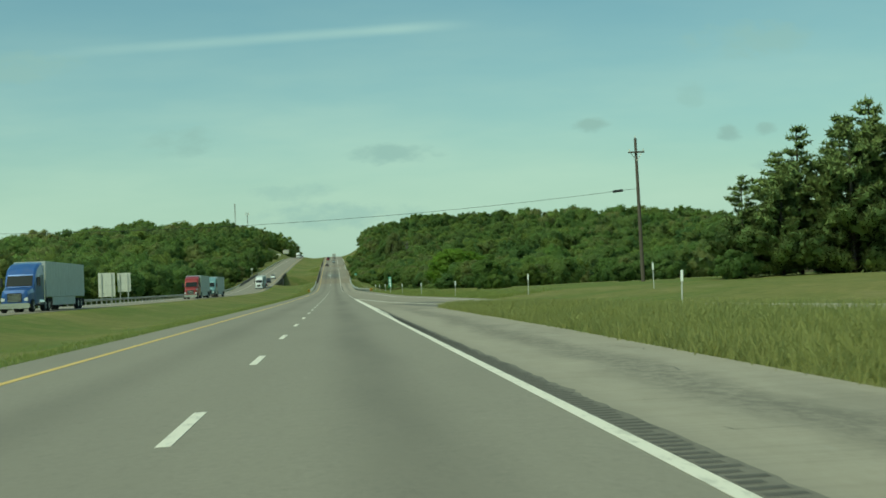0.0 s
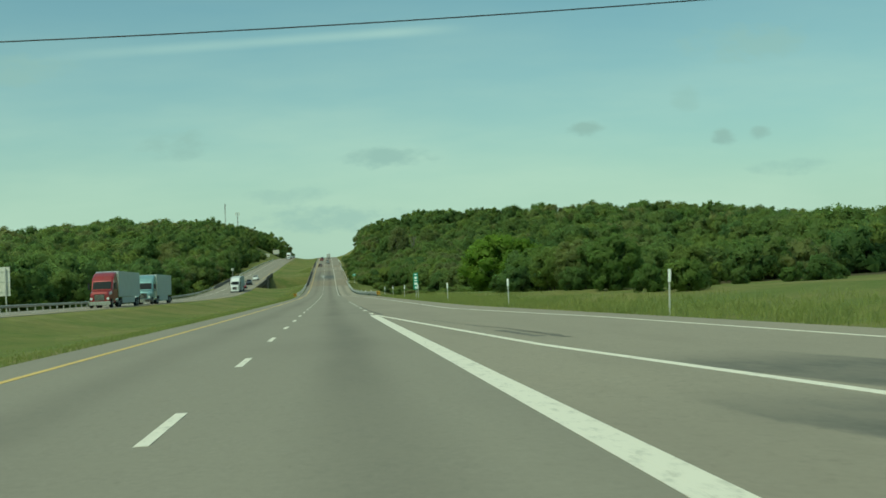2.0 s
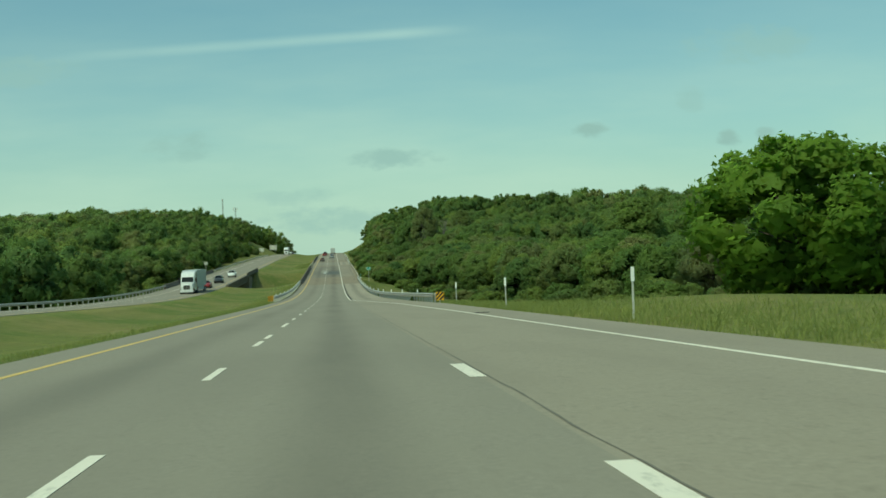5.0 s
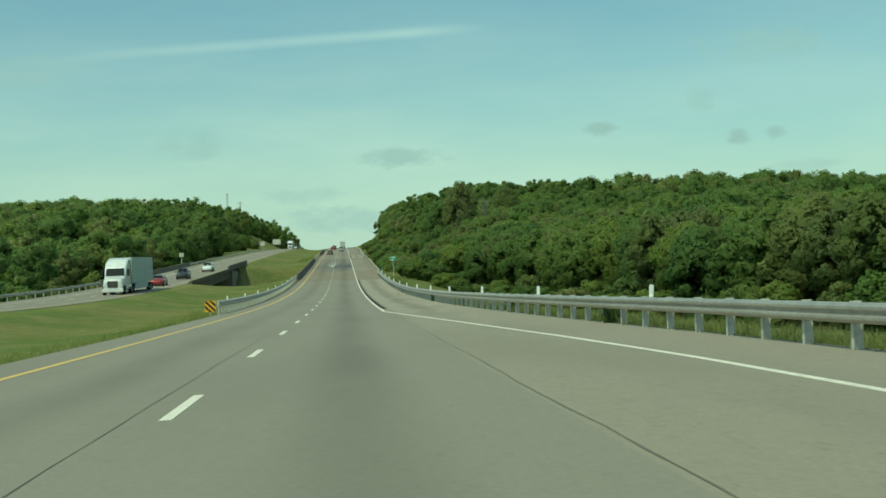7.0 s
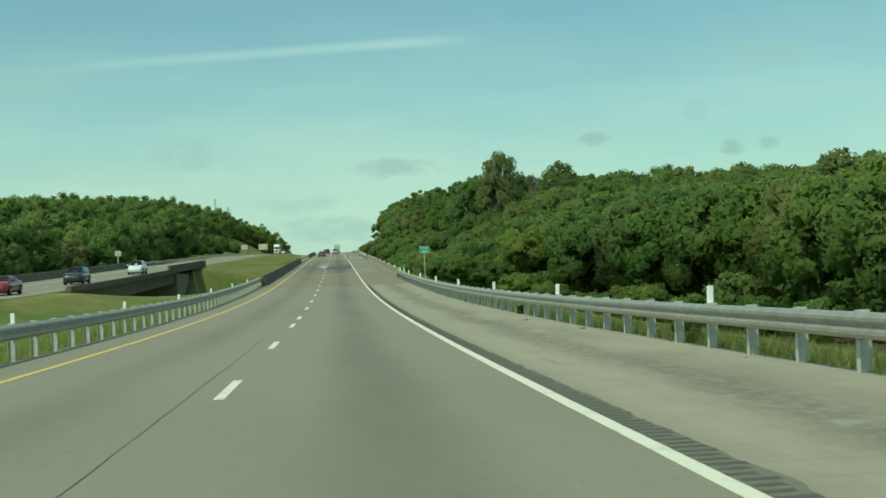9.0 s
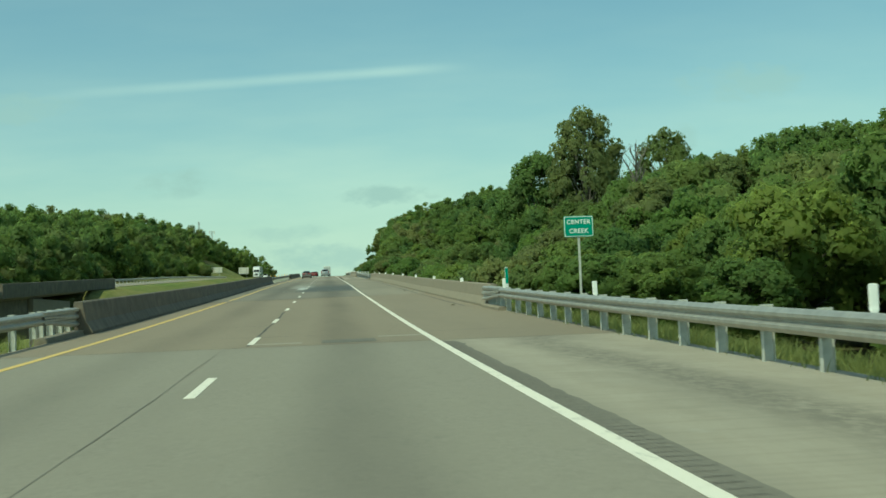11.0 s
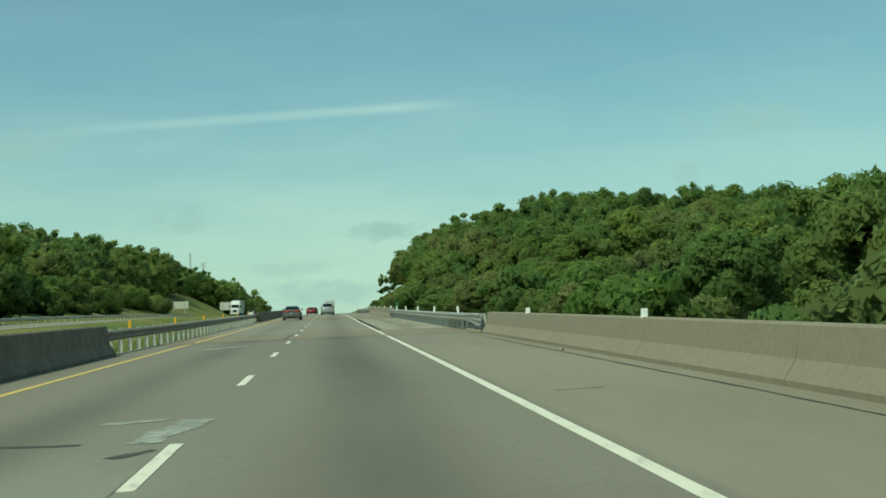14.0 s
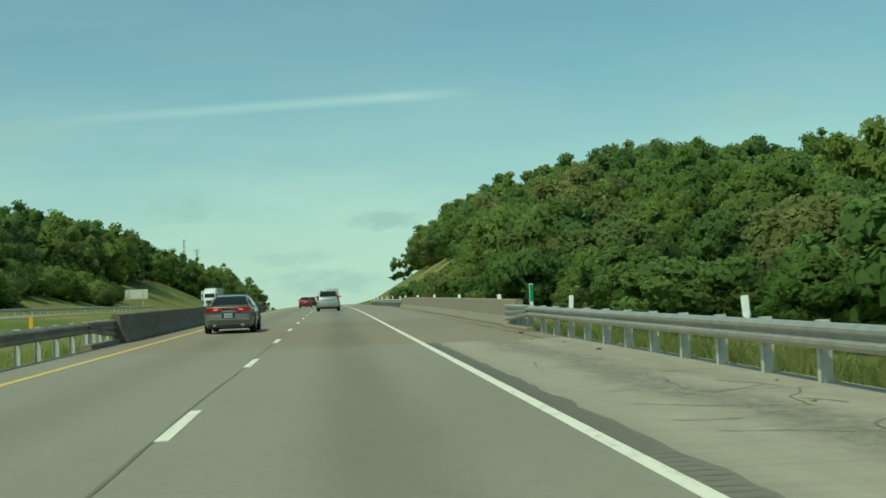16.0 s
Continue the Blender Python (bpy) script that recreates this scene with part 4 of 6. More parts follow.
for i in range(34):
    py = 255 + i * 6.4
    px = float(np.interp(py, [246, 340, 400, 463, 475], [25, 23, 22, 17, 13.5])) + rnd.uniform(-2, 2.5)
    plant("bush", px, py, rnd.uniform(1.2, 3.2), "dense green bush behind the barrier", "bush", "roadside bushes")
tree_kind("creek", 1, 22, 5.6, 15000, 0.21, "edge", M_LEAF)
plant("creek", 23.3, 553, 21.5, "tall leafy tree growing up from the creek bank")
for px, py, hh in ((31.5, 94, 8.0), (33.5, 91, 9.0), (36.5, 95, 11.8), (39.5, 92, 12.2), (43, 96, 14.2), (46.5, 93, 15.0), (37, 101, 10.5), (43, 102, 13.8), (50, 99, 15.5)):
    plant("pine", px, py, hh, "dark green pine with dense soft drooping branches", group="pines by the meadow")
for px, py, hh in ((29.5, 90, 2.2), (38, 172, 2.2), (47, 190, 1.8), (52, 165, 2.4), (26, 205, 2.5), (33, 225, 2.2), (24, 235, 2.8)):
    plant("bush", px, py, hh, "lone shrub in the rough meadow grass", "bush")

# scrub between the meadow and the road
for i in range(24):
    py = 163 + i * 2.15 + rnd.uniform(-1, 1)
    px = rnd.uniform(15.5, 22) + max(0, 185 - py) * 0.12
    hh = rnd.uniform(2.2, 3.6) + max(0, py - 190) * 0.025
    if i % 3:
        plant("edge", px + 2, py, hh + 0.8, "young leafy tree in the scrub by the meadow", group="roadside trees", widen=1.25)
    else:
        plant("bush", px, py, hh * 0.8, "dense green bush in the scrub by the meadow", "bush", "roadside bushes")
for px, py, hh in ((17.0, 143.5, 1.5), (18.2, 140.6, 1.7), (19.4, 143, 1.4), (28, 167, 1.7), (30.4, 168, 1.3), (30, 128, 2.0), (32.5, 129, 2.3), (34.5, 127, 2.1), (37, 175, 1.3), (40, 178, 1.1)):
    plant("bush", px, py, hh, "lone shrub in the rough meadow grass", "bush")
# weeds along the foot of the rail
for i in range(26):
    py = 579.5 + i * 0.9 if i < 18 else 300 + (i - 18) * 17 + rnd.uniform(0, 6)
    px = (5.85 if i < 18 else rail_x(py) + 0.25) + rnd.uniform(-0.1, 0.5)
    plant("bush", px, py, rnd.uniform(0.4, 0.75), "clump of dark green weeds at the foot of the guardrail", "weeds", "rail weeds", widen=0.8)
# low growth at the foot of the woods
for i in range(37):
    py = 598 + i * 4.6
    px = rnd.uniform(12.5, 17.5) if i % 2 else rnd.uniform(8.5, 12)
    plant("edge", px, py, rnd.uniform(3.0, 4.8) if i % 2 else rnd.uniform(2.0, 3.0), "bushy young tree at the foot of the wood", group="roadside trees", widen=1.35)
# a low fringe of brambles and saplings in front of the woods
for i in range(84):
    py = rnd.uniform(255, 470) if i < 44 else rnd.uniform(640, 790)
    px = float(np.interp(py, [246, 340, 400, 463, 475], [23.5, 21.5, 20, 15, 12.5])) + rnd.uniform(-2, 2) if i < 44 else rnd.uniform(8.5, 13.5)
    plant("bush", px, py, rnd.uniform(1.0, 2.2), "low green bramble thicket at the foot of the wood", "bush", "roadside bushes", widen=1.5)
# undergrowth that shows over the parapet
for i in range(34):
    py = 462 + i * 3.0
    px = rnd.uniform(9.5, 15.5)
    hh = float(zr(py)) + rnd.uniform(0.9, 2.3) - ground(px, py)
    hh = max(2.5, hh)
    plant("edge" if hh < 9 else "tall", px, py, hh, "dense young tree growing up from the creek bank", group="roadside trees", widen=min(1.4, max(1.0, 5.0 / hh)))


def woodland(name, regions, label):
    """Far woods in one mesh: many crowns of leaf sprays, of uneven size, spacing and hue."""
    rng = np.random.default_rng(11)
    vs, ms, fs, tones, base = [], [], [], [], 0
    for x0, x1, y0, y1, cell, h0, h1, size in regions:
        count = int((x1 - x0) * (y1 - y0) / (cell * cell) * 1.15)
        for _ in range(count):
            px, py = rng.uniform(x0, x1), rng.uniform(y0, y1)
            k = rng.uniform(0.75, 1.22)
            h = rng.uniform(h0, h1) * k
            g = ground(px, py)
            r = cell * rng.uniform(0.46, 0.74) * k
            c, rad = crown_boughs(rng, px, py, g + h * 0.02, g + h, r, 11, 0)
            c += [(px, py, g + h * 0.28), (px, py, g + h * 0.62)]
            rad += [r * 0.6, r * 0.55]
            v, m_, f = foliage(rng, c, rad, int((2.6 if size < 0.33 else 1.5) * r * (r + 0.5 * h) / (size * size)), size * 1.05, 0.9, 0.7, level=2 if size < 0.33 else 1, fine=99)
            vs.append(v)
            ms.append(m_)
            fs.append(f + base)
            tones.append(np.full(len(v), rng.random()))
            base += len(v)
    me = leafy_mesh(name, np.concatenate(vs), np.concatenate(ms), np.concatenate(fs))
    me.attributes.new("tone", "FLOAT", "POINT").data.foreach_set("value", np.concatenate(tones).astype(np.float32))
    ob = part(name, me, M_LEAF)
    return tagged(ob, label, "woodland", kind="stuff")


woodland("woodland", [(37, 56, 262, 330, 8, 6, 8, 0.28), (16, 22, 700, 785, 6.0, 6.0, 8, 0.25), (20, 42, 700, 862, 6.6, 7.3, 10, 0.25), (37, 56, 330, 480, 9, 6, 8, 0.32), (52, 115, 345, 425, 9, 8, 10, 0.34), (34, 90, 480, 600, 14, 7, 9, 0.4), (32, 100, 600, 640, 8.5, 8, 10, 0.32),
                      (115, 180, 370, 460, 11, 8.5, 11.5, 0.42), (105, 230, 560, 640, 13, 9.5, 13, 0.45), (180, 270, 400, 640, 15, 9, 12, 0.55), (41, 110, 640, 860, 8.0, 7.0, 9.4, 0.32), (21, 36, 866, 1000, 8, 8, 11, 0.36), (110, 150, 640, 850, 11, 8, 10.8, 0.42), (150, 250, 640, 850, 13, 9, 12, 0.46)],
         "dense green summer woods covering the hill")
woodland("woodland", [(-58, -41, 150, 700, 7.5, 7, 10, 0.32), (-78, -58, 200, 480, 11, 8, 11, 0.4), (-105, -58, 480, 700, 10, 8, 11, 0.4), (-150, -105, 560, 800, 13, 9, 12, 0.5), (-150, -78, 300, 560, 14, 8, 11, 0.5), (-200, -150, 480, 800, 16, 9, 12, 0.6), (-105, -45, 700, 800, 8.0, 9, 12, 0.34), (-105, -50, 800, 1060, 8.0, 10, 13, 0.34),
                      (-170, -105, 800, 1000, 14, 9, 12, 0.5), (-80, -39, 1050, 1250, 9, 12, 15, 0.42), (-90, -39, 1200, 1420, 11, 19, 25, 0.5), (-47, -41, 620, 770, 5.0, 3.5, 6.5, 0.26), (-50, -40, 735, 850, 6.5, 1.8, 4.2, 0.2), (-53, -47, 770, 832, 5.0, 3.5, 6.5, 0.26)],
         "dense green woods beyond the far carriageway")


# ---- vehicles ----
def paint(name, color, metal=0.5, rough=0.32):
    k = Mat(name, color, rough, metal)
    dirt = k.noise(1.2, 5.0, 0.6)
    k.color(k.mix(k.range(dirt, 0.45, 0.8, 0.0, 0.3), color, (0.16, 0.14, 0.11)))
    k.b.inputs["Coat Weight"].default_value = 0.6
    k.b.inputs["Coat Roughness"].default_value = 0.08
    return k.m


M_GREYCAR = paint("dark_grey_car_paint", (0.2, 0.185, 0.165), 0.45, 0.36)
M_SILVER = paint("silver_car_paint", (0.45, 0.46, 0.45), 0.6, 0.3)
M_REDCAR = paint("red_car_paint", (0.28, 0.02, 0.02), 0.2)
M_BLUECAR = paint("blue_lorry_paint", (0.03, 0.1, 0.32), 0.2)
M_TEAL = paint("pale_teal_lorry_paint", (0.22, 0.38, 0.38), 0.3)
M_WHITECAR = paint("white_vehicle_paint", (0.75, 0.76, 0.73), 0.0)
M_DARKCAR = paint("black_car_paint", (0.03, 0.033, 0.04), 0.3)
M_TRAILER = plain("grey_white_trailer_panels", (0.5, 0.53, 0.5), 0.5, vary=0.06, scale=2.0, bump=0.03)
M_GLASS = Mat("dark_car_glass", (0.012, 0.014, 0.014), 0.1, 0.0, 0.3).m
M_TYRE = plain("tyre_rubber", (0.018, 0.018, 0.018), 0.85, vary=0.2)
M_RIM = plain("alloy_rim", (0.4, 0.41, 0.4), 0.35, 0.8, vary=0.08, bump=0)
M_CHROME = Mat("chrome", (0.7, 0.7, 0.7), 0.12, 1.0).m
M_LIGHTRED = Mat("red_lamp_lens", (0.3, 0.008, 0.012), 0.15).m
_lr = M_LIGHTRED.node_tree.nodes["Principled BSDF"]
_lr.inputs["Emission Color"].default_value, _lr.inputs["Emission Strength"].default_value = (1.0, 0.03, 0.03, 1), 0.02
M_LENSDARK = Mat("dark_red_lens", (0.12, 0.006, 0.008), 0.12).m
M_LAMPON = Mat("lit_lamp", (0.75, 0.25, 0.22), 0.2).m
_lo = M_LAMPON.node_tree.nodes["Principled BSDF"]
_lo.inputs["Emission Color"].default_value, _lo.inputs["Emission Strength"].default_value = (1.0, 0.3, 0.26, 1), 0.35
M_LAMPCLEAR = Mat("clear_lamp_lens", (0.7, 0.72, 0.7), 0.1).m
M_PLATE = plain("number_plate", (0.55, 0.55, 0.52), 0.5, vary=0.05, bump=0)
M_PLATEBAR = plain("number_plate_bar", (0.12, 0.13, 0.2), 0.5, vary=0.05, bump=0)


def loft(stations, sect, close=True):
    """stations: list of values handed to sect, which gives a half section [(x, z)...] from the bottom middle to the top middle, and y."""
    bm = bmesh.new()
    rings = []
    for s in stations:
        y, half = sect(s)
        pts = [(x, z) for x, z in half] + [(-x, z) for x, z in half[::-1] if x > 1e-6]
        rings.append([bm.verts.new((x, y, z)) for x, z in pts])
    for a, b in zip(rings, rings[1:]):
        n = len(a)
        for i in range(n):
            j = (i + 1) % n
            bm.faces.new((a[i], a[j], b[j], b[i]))
    if close:
        bm.faces.new(rings[0])
        bm.faces.new(rings[-1][::-1])
    return bm


def quad_panel(pts, thick=0.012):
    """A thin solid panel on four or more points."""
    bm = bmesh.new()
    vs = [bm.verts.new(p) for p in pts]
    f = bm.faces.new(vs)
    f.normal_update()
    n = f.normal.copy()
    r = bmesh.ops.extrude_face_region(bm, geom=[f])
    for v in r["geom"]:
        if isinstance(v, bmesh.types.BMVert):
            v.co += n * thick
    return bm


def wheel(parent, x, y, r, w, side):
    bm = bmesh.new()
    ring = []
    for dx, dr in ((-w / 2, 0.62), (-w / 2, 0.93), (-w * 0.38, 1.0), (w * 0.38, 1.0), (w / 2, 0.93), (w / 2, 0.62)):
        ring.append([bm.verts.new((dx, r * dr * math.cos(a * math.pi / 12), r * dr * math.sin(a * math.pi / 12))) for a in range(24)])
    for p, q in zip(ring, ring[1:]):
        for i in range(24):
            bm.faces.new((p[i], p[(i + 1) % 24], q[(i + 1) % 24], q[i]))
    bm.faces.new(ring[0])
    bm.faces.new(ring[-1])
    ty = part("wheel", bm, M_TYRE, parent, smooth=False)
    ty.matrix_basis = pose(x, y, r)
    rb = bmesh.new()
    xs = side * w * 0.5
    hub = rb.verts.new((xs + side * 0.012, 0, 0))
    outer = [rb.verts.new((xs + side * (0.02 if a % 4 < 2 else -0.02), r * 0.6 * math.cos(a * math.pi / 10), r * 0.6 * math.sin(a * math.pi / 10))) for a in range(20)]
    for i in range(20):
        rb.faces.new((hub, outer[i], outer[(i + 1) % 20]))
    part("rim", rb, M_RIM, ty, "alloy rim")
    return ty


def car(name, label, m, mat, L, W, stations, cab, wheels, r, tail, category="car", group="", plate_z=0.6, pipes=False, spoiler=False, rack=False):
    """stations: (y, half width, bottom z, belt z); cab: y and z of rear glass base, roof rear, roof front, screen base, and roof half width."""
    t = thing(name, label, category, m, group=group)

    def sect(s):
        y, w, zb, zt = s
        h = zt - zb
        return y, [(0, zb), (w * 0.84, zb), (w * 0.95, zb + 0.1 * h), (w, zb + 0.38 * h), (w * 0.985, zb + 0.62 * h), (w * 0.965, zb + 0.72 * h), (w * 0.93, zb + 0.9 * h), (w * 0.84, zt), (w * 0.4, zt + 0.02), (0, zt + 0.025)]

    bm = loft(stations, sect)
    es = [e for e in bm.edges if len(e.link_faces) == 2 and e.calc_face_angle(0) > 0.9]
    bmesh.ops.bevel(bm, geom=es, offset=0.03, segments=2, affect="EDGES")
    body = part("body", bm, mat, t, smooth=True)
    (y0, z0), (y1, z1), (y2, z2), (y3, z3), rw = cab
    bw = W / 2 * 0.90
    cabst = [(y0, z0 - 0.05, 0.02, bw), (y0 + 0.02, z0, 0.04, bw)]
    for f in (0.35, 0.7, 1.0):
        cabst.append((y0 + (y1 - y0) * f, z0 - 0.05, (z1 - z0) * (1 - (1 - f) ** 1.6) + 0.05, bw - (bw - rw) * 0.0))
    cabst.append(((y1 + y2) / 2, z0 - 0.05, max(z1, z2) - z0 + 0.085, bw))
    for f in (0.0, 0.35, 0.75, 1.0):
        cabst.append((y2 + (y3 - y2) * f, z0 - 0.05, (z2 - z3) * (1 - f ** 1.3) + 0.05 + z3 - z0, bw))

    def csect(s):
        y, zb, hh, w = s
        top = zb + hh
        k = min(1.0, hh / max(0.05, z1 - z0))
        tw = w + (rw - w) * k
        return y, [(0, zb), (w, zb), (w - 0.01, zb + 0.04), (tw + (w - tw) * 0.25, zb + 0.75 * hh), (tw, zb + 0.93 * hh), (tw * 0.9, top), (0, top + 0.015)]

    part("cabin", loft(cabst, csect), mat, t, smooth=True)
    g = 0.008
    hr = z1 - z0
    zs = lambda f: z0 - 0.05 + (hr * (1 - (1 - f) ** 1.6) + 0.05)
    # windows lie a little proud of the cabin
    rear = []
    for f in (0.10, 0.45, 0.86):
        y = y0 + (y1 - y0) * f
        wf = bw + (rw - bw) * min(1, (zs(f) - z0 + 0.05) / hr)
        rear.append((wf * 0.9, y - 0.02, zs(f) + 0.022))
    bm = bmesh.new()
    rows_ = [[bm.verts.new((x * s_, y, z)) for s_ in (-1, -0.5, 0, 0.5, 1)] for x, y, z in rear]
    for a, b in zip(rows_, rows_[1:]):
        for i in range(4):
            bm.faces.new((a[i], a[i + 1], b[i + 1], b[i]))
    rg = part("rear_window", bm, M_GLASS, t, "tinted rear glass", smooth=True)
    bm = bmesh.new()
    f0 = [(bw * 0.9, y3 - (y3 - y2) * 0.1, z3 + 0.05), (rw * 0.88, y2 + 0.05, z2 + 0.035)]
    q = [bm.verts.new(p) for p in ((-f0[0][0], f0[0][1] + 0.05, f0[0][2]), (f0[0][0], f0[0][1] + 0.05, f0[0][2]), (f0[1][0], f0[1][1] + 0.05, f0[1][2]), (-f0[1][0], f0[1][1] + 0.05, f0[1][2]))]
    bm.faces.new(q)
    part("windscreen", bm, M_GLASS, t, "dark windscreen")
    ym = (y1 + y2) / 2 + (y3 - y0) * 0.02
    for s in (-1, 1):
        for a, b in (((y0 + (y1 - y0) * 0.75), ym - 0.04), (ym + 0.04, y2 + (y3 - y2) * 0.55)):
            lo, hi = z0 + 0.03, z0 + hr * 0.82
            ahi = max(a, y1 - (y1 - y0) * 0.05) if a < y1 else a
            bhi = min(b, y2 + (y3 - y2) * 0.15)
            wl_, wh = bw - 0.02, bw + (rw - bw) * 0.78
            pts = [(s * (wl_ + g), a, lo), (s * (wl_ + g), b, lo), (s * (wh + g + 0.012), bhi, hi), (s * (wh + g + 0.012), ahi, hi)]
            if s > 0:
                pts = pts[::-1]
            part("side_window", quad_panel(pts, 0.006), M_GLASS, t, "tinted side glass")
        mb = boxed(-0.11, 0.11, -0.05, 0.07, -0.07, 0.07, bevel=0.03)
        mi = part("wing_mirror", mb, mat, t)
        mi.matrix_basis = pose(s * (W / 2 + 0.07), y2 + (y3 - y2) * 0.72, z0 + 0.08)
        part("door_seam", boxed(s * (W / 2 * 0.985) - 0.004, s * (W / 2 * 0.985) + 0.004, ym - 0.006, ym + 0.006, 0.34, z0 - 0.08), M_BLACK, t)
    for y in wheels:
        for s in (-1, 1):
            ar = bmesh.new()
            n = 14
            xo = s * (W / 2 + 0.004)
            vs = [ar.verts.new((xo, y + (r + 0.07) * math.cos(math.pi * i / n), max(0.02, r + (r + 0.07) * math.sin(math.pi * i / n)))) for i in range(n + 1)]
            vi = [ar.verts.new((xo - s * 0.25, v.co.y, v.co.z)) for v in vs]
            ar.faces.new(vs)
            for i in range(n):
                ar.faces.new((vs[i], vs[i + 1], vi[i + 1], vi[i]))
            part("wheel_arch", ar, M_BLACK, t)
            wheel(t, s * (W / 2 - 0.10), y, r, 0.23, s)
    part("underbody", boxed(-W / 2 * 0.8, W / 2 * 0.8, wheels[0] - 0.4, wheels[1] + 0.4, 0.17, 0.34, bevel=0.03), M_BLACK, t)
    yr = stations[0][0]
    tail(t, yr, W)
    part("number_plate", boxed(-0.155, 0.155, yr - 0.035, yr - 0.02, plate_z, plate_z + 0.15, bevel=0.004), M_PLATE, t, "pale number plate")
    for i in range(2):
        part("plate_bar", boxed(-0.12 + i * 0.13, -0.01 + i * 0.13, yr - 0.038, yr - 0.034, plate_z + 0.045, plate_z + 0.105), M_PLATEBAR, t)
    part("bumper_step", boxed(-W * 0.40, W * 0.40, yr - 0.045, yr + 0.08, 0.46, 0.5, bevel=0.015), mat, t)
    part("diffuser", boxed(-W * 0.40, W * 0.40, yr - 0.01, yr + 0.1, 0.22, 0.36, bevel=0.02), M_BLACK, t)
    if pipes:
        for s in (-1, 1):
            part("exhaust_tip", boxed(s * 0.52 - 0.09, s * 0.52 + 0.09, yr - 0.05, yr + 0.12, 0.285, 0.355, bevel=0.03), M_CHROME, t, "chrome exhaust tip")
    if spoiler:
        part("boot_spoiler", boxed(-W * 0.40, W * 0.40, yr + 0.05, yr + 0.24, z0 + 0.035, z0 + 0.075, bevel=0.016), mat, t)
    if rack:
        for s in (-1, 1):
            part("roof_rail", boxed(s * rw * 0.86 - 0.02, s * rw * 0.86 + 0.02, y1 + 0.1, y2, max(z1, z2) + 0.03, max(z1, z2) + 0.075, bevel=0.01), M_BLACK, t)
    return t


def sedan_tail(t, yr, W):
    bar = part("tail_light_bar", boxed(-W * 0.30, W * 0.30, yr - 0.028, yr + 0.05, 0.885, 0.965, bevel=0.02), M_LENSDARK, t, "dark red light strip across the boot")
    for s in (-1, 1):
        bm = bmesh.new()
        pts = [(0.13, 0.875), (0.17, 0.965), (0.40, 0.975), (0.452, 0.95), (0.447, 0.825), (0.40, 0.815), (0.20, 0.815)]
        vs = [bm.verts.new((s * W * x, yr - 0.036, z)) for x, z in pts]
        bm.faces.new(vs if s > 0 else vs[::-1])
        ex = bmesh.ops.extrude_face_region(bm, geom=bm.faces[:])
        for v in ex["geom"]:
            if isinstance(v, bmesh.types.BMVert):
                v.co.y += 0.10
        lens = part("tail_light", bm, M_LIGHTRED, t, "red tail light")
        part("lamp", boxed(s * W * 0.25 - 0.085, s * W * 0.25 + 0.085, yr - 0.042, yr - 0.034, 0.875, 0.915, bevel=0.006), M_LAMPON, lens, "lit lamp cluster")
        part("bumper_shelf", boxed(s * W * 0.37 - 0.14, s * W * 0.37 + 0.14, yr - 0.04, yr + 0.06, 0.785, 0.81, bevel=0.008), M_GREYCAR, t)
    for i in range(5):
        x = -0.24 + i * 0.12
        part("lamp", boxed(x - 0.02, x + 0.02, yr - 0.035, yr - 0.026, 0.915, 0.928), M_LAMPON, bar)
    part("badge", boxed(-0.012, 0.012, yr - 0.04, yr - 0.02, 0.99, 1.03, bevel=0.004), M_CHROME, t)
    part("boot_crease", boxed(-W * 0.28, W * 0.28, yr - 0.03, yr + 0.04, 0.775, 0.79, bevel=0.006), M_BLACK, t)
    part("plate_recess", boxed(-0.24, 0.24, yr - 0.02, yr + 0.02, 0.58, 0.775, bevel=0.03), M_BLACK, t)
    part("bumper_strip", boxed(-W * 0.43, W * 0.43, yr - 0.05, yr + 0.05, 0.525, 0.545, bevel=0.008), M_SILVER, t, "pale strip along the bumper")


def suv_tail(t, yr, W):
    for s in (-1, 1):
        part("tail_light", boxed(s * W * 0.43 - 0.09, s * W * 0.43 + 0.07, yr - 0.02, yr + 0.16, 0.88, 1.22, bevel=0.03), M_LIGHTRED, t, "tall red tail light")
    part("garnish", boxed(-W * 0.3, W * 0.3, yr - 0.03, yr, 0.9, 0.94, bevel=0.008), M_CHROME, t)


SEDAN = dict(L=4.9, W=1.86, cab=((0.75, 0.985), (1.55, 1.37), (2.75, 1.40), (3.75, 1.0), 0.60), wheels=(0.98, 3.98), r=0.35)
SEDAN_ST = [(0.0, 0.78, 0.30, 0.94), (0.06, 0.86, 0.24, 1.0), (0.25, 0.91, 0.22, 1.015), (0.75, 0.93, 0.22, 1.02), (1.3, 0.93, 0.2, 1.0), (2.6, 0.92, 0.2, 0.98), (3.6, 0.925, 0.2, 1.0), (4.3, 0.9, 0.22, 0.92), (4.75, 0.82, 0.24, 0.8), (4.9, 0.68, 0.3, 0.7)]
SUV = dict(L=4.5, W=1.84, cab=((0.08, 1.08), (0.5, 1.58), (2.5, 1.62), (3.4, 1.08), 0.64), wheels=(0.85, 3.5), r=0.36)
SUV_ST = [(0.0, 0.8, 0.36, 1.05), (0.06, 0.88, 0.3, 1.09), (0.3, 0.92, 0.28, 1.1), (1.3, 0.92, 0.26, 1.08), (2.6, 0.92, 0.26, 1.06), (3.4, 0.92, 0.26, 1.08), (4.1, 0.88, 0.28, 0.98), (4.4, 0.8, 0.3, 0.86), (4.5, 0.7, 0.36, 0.75)]


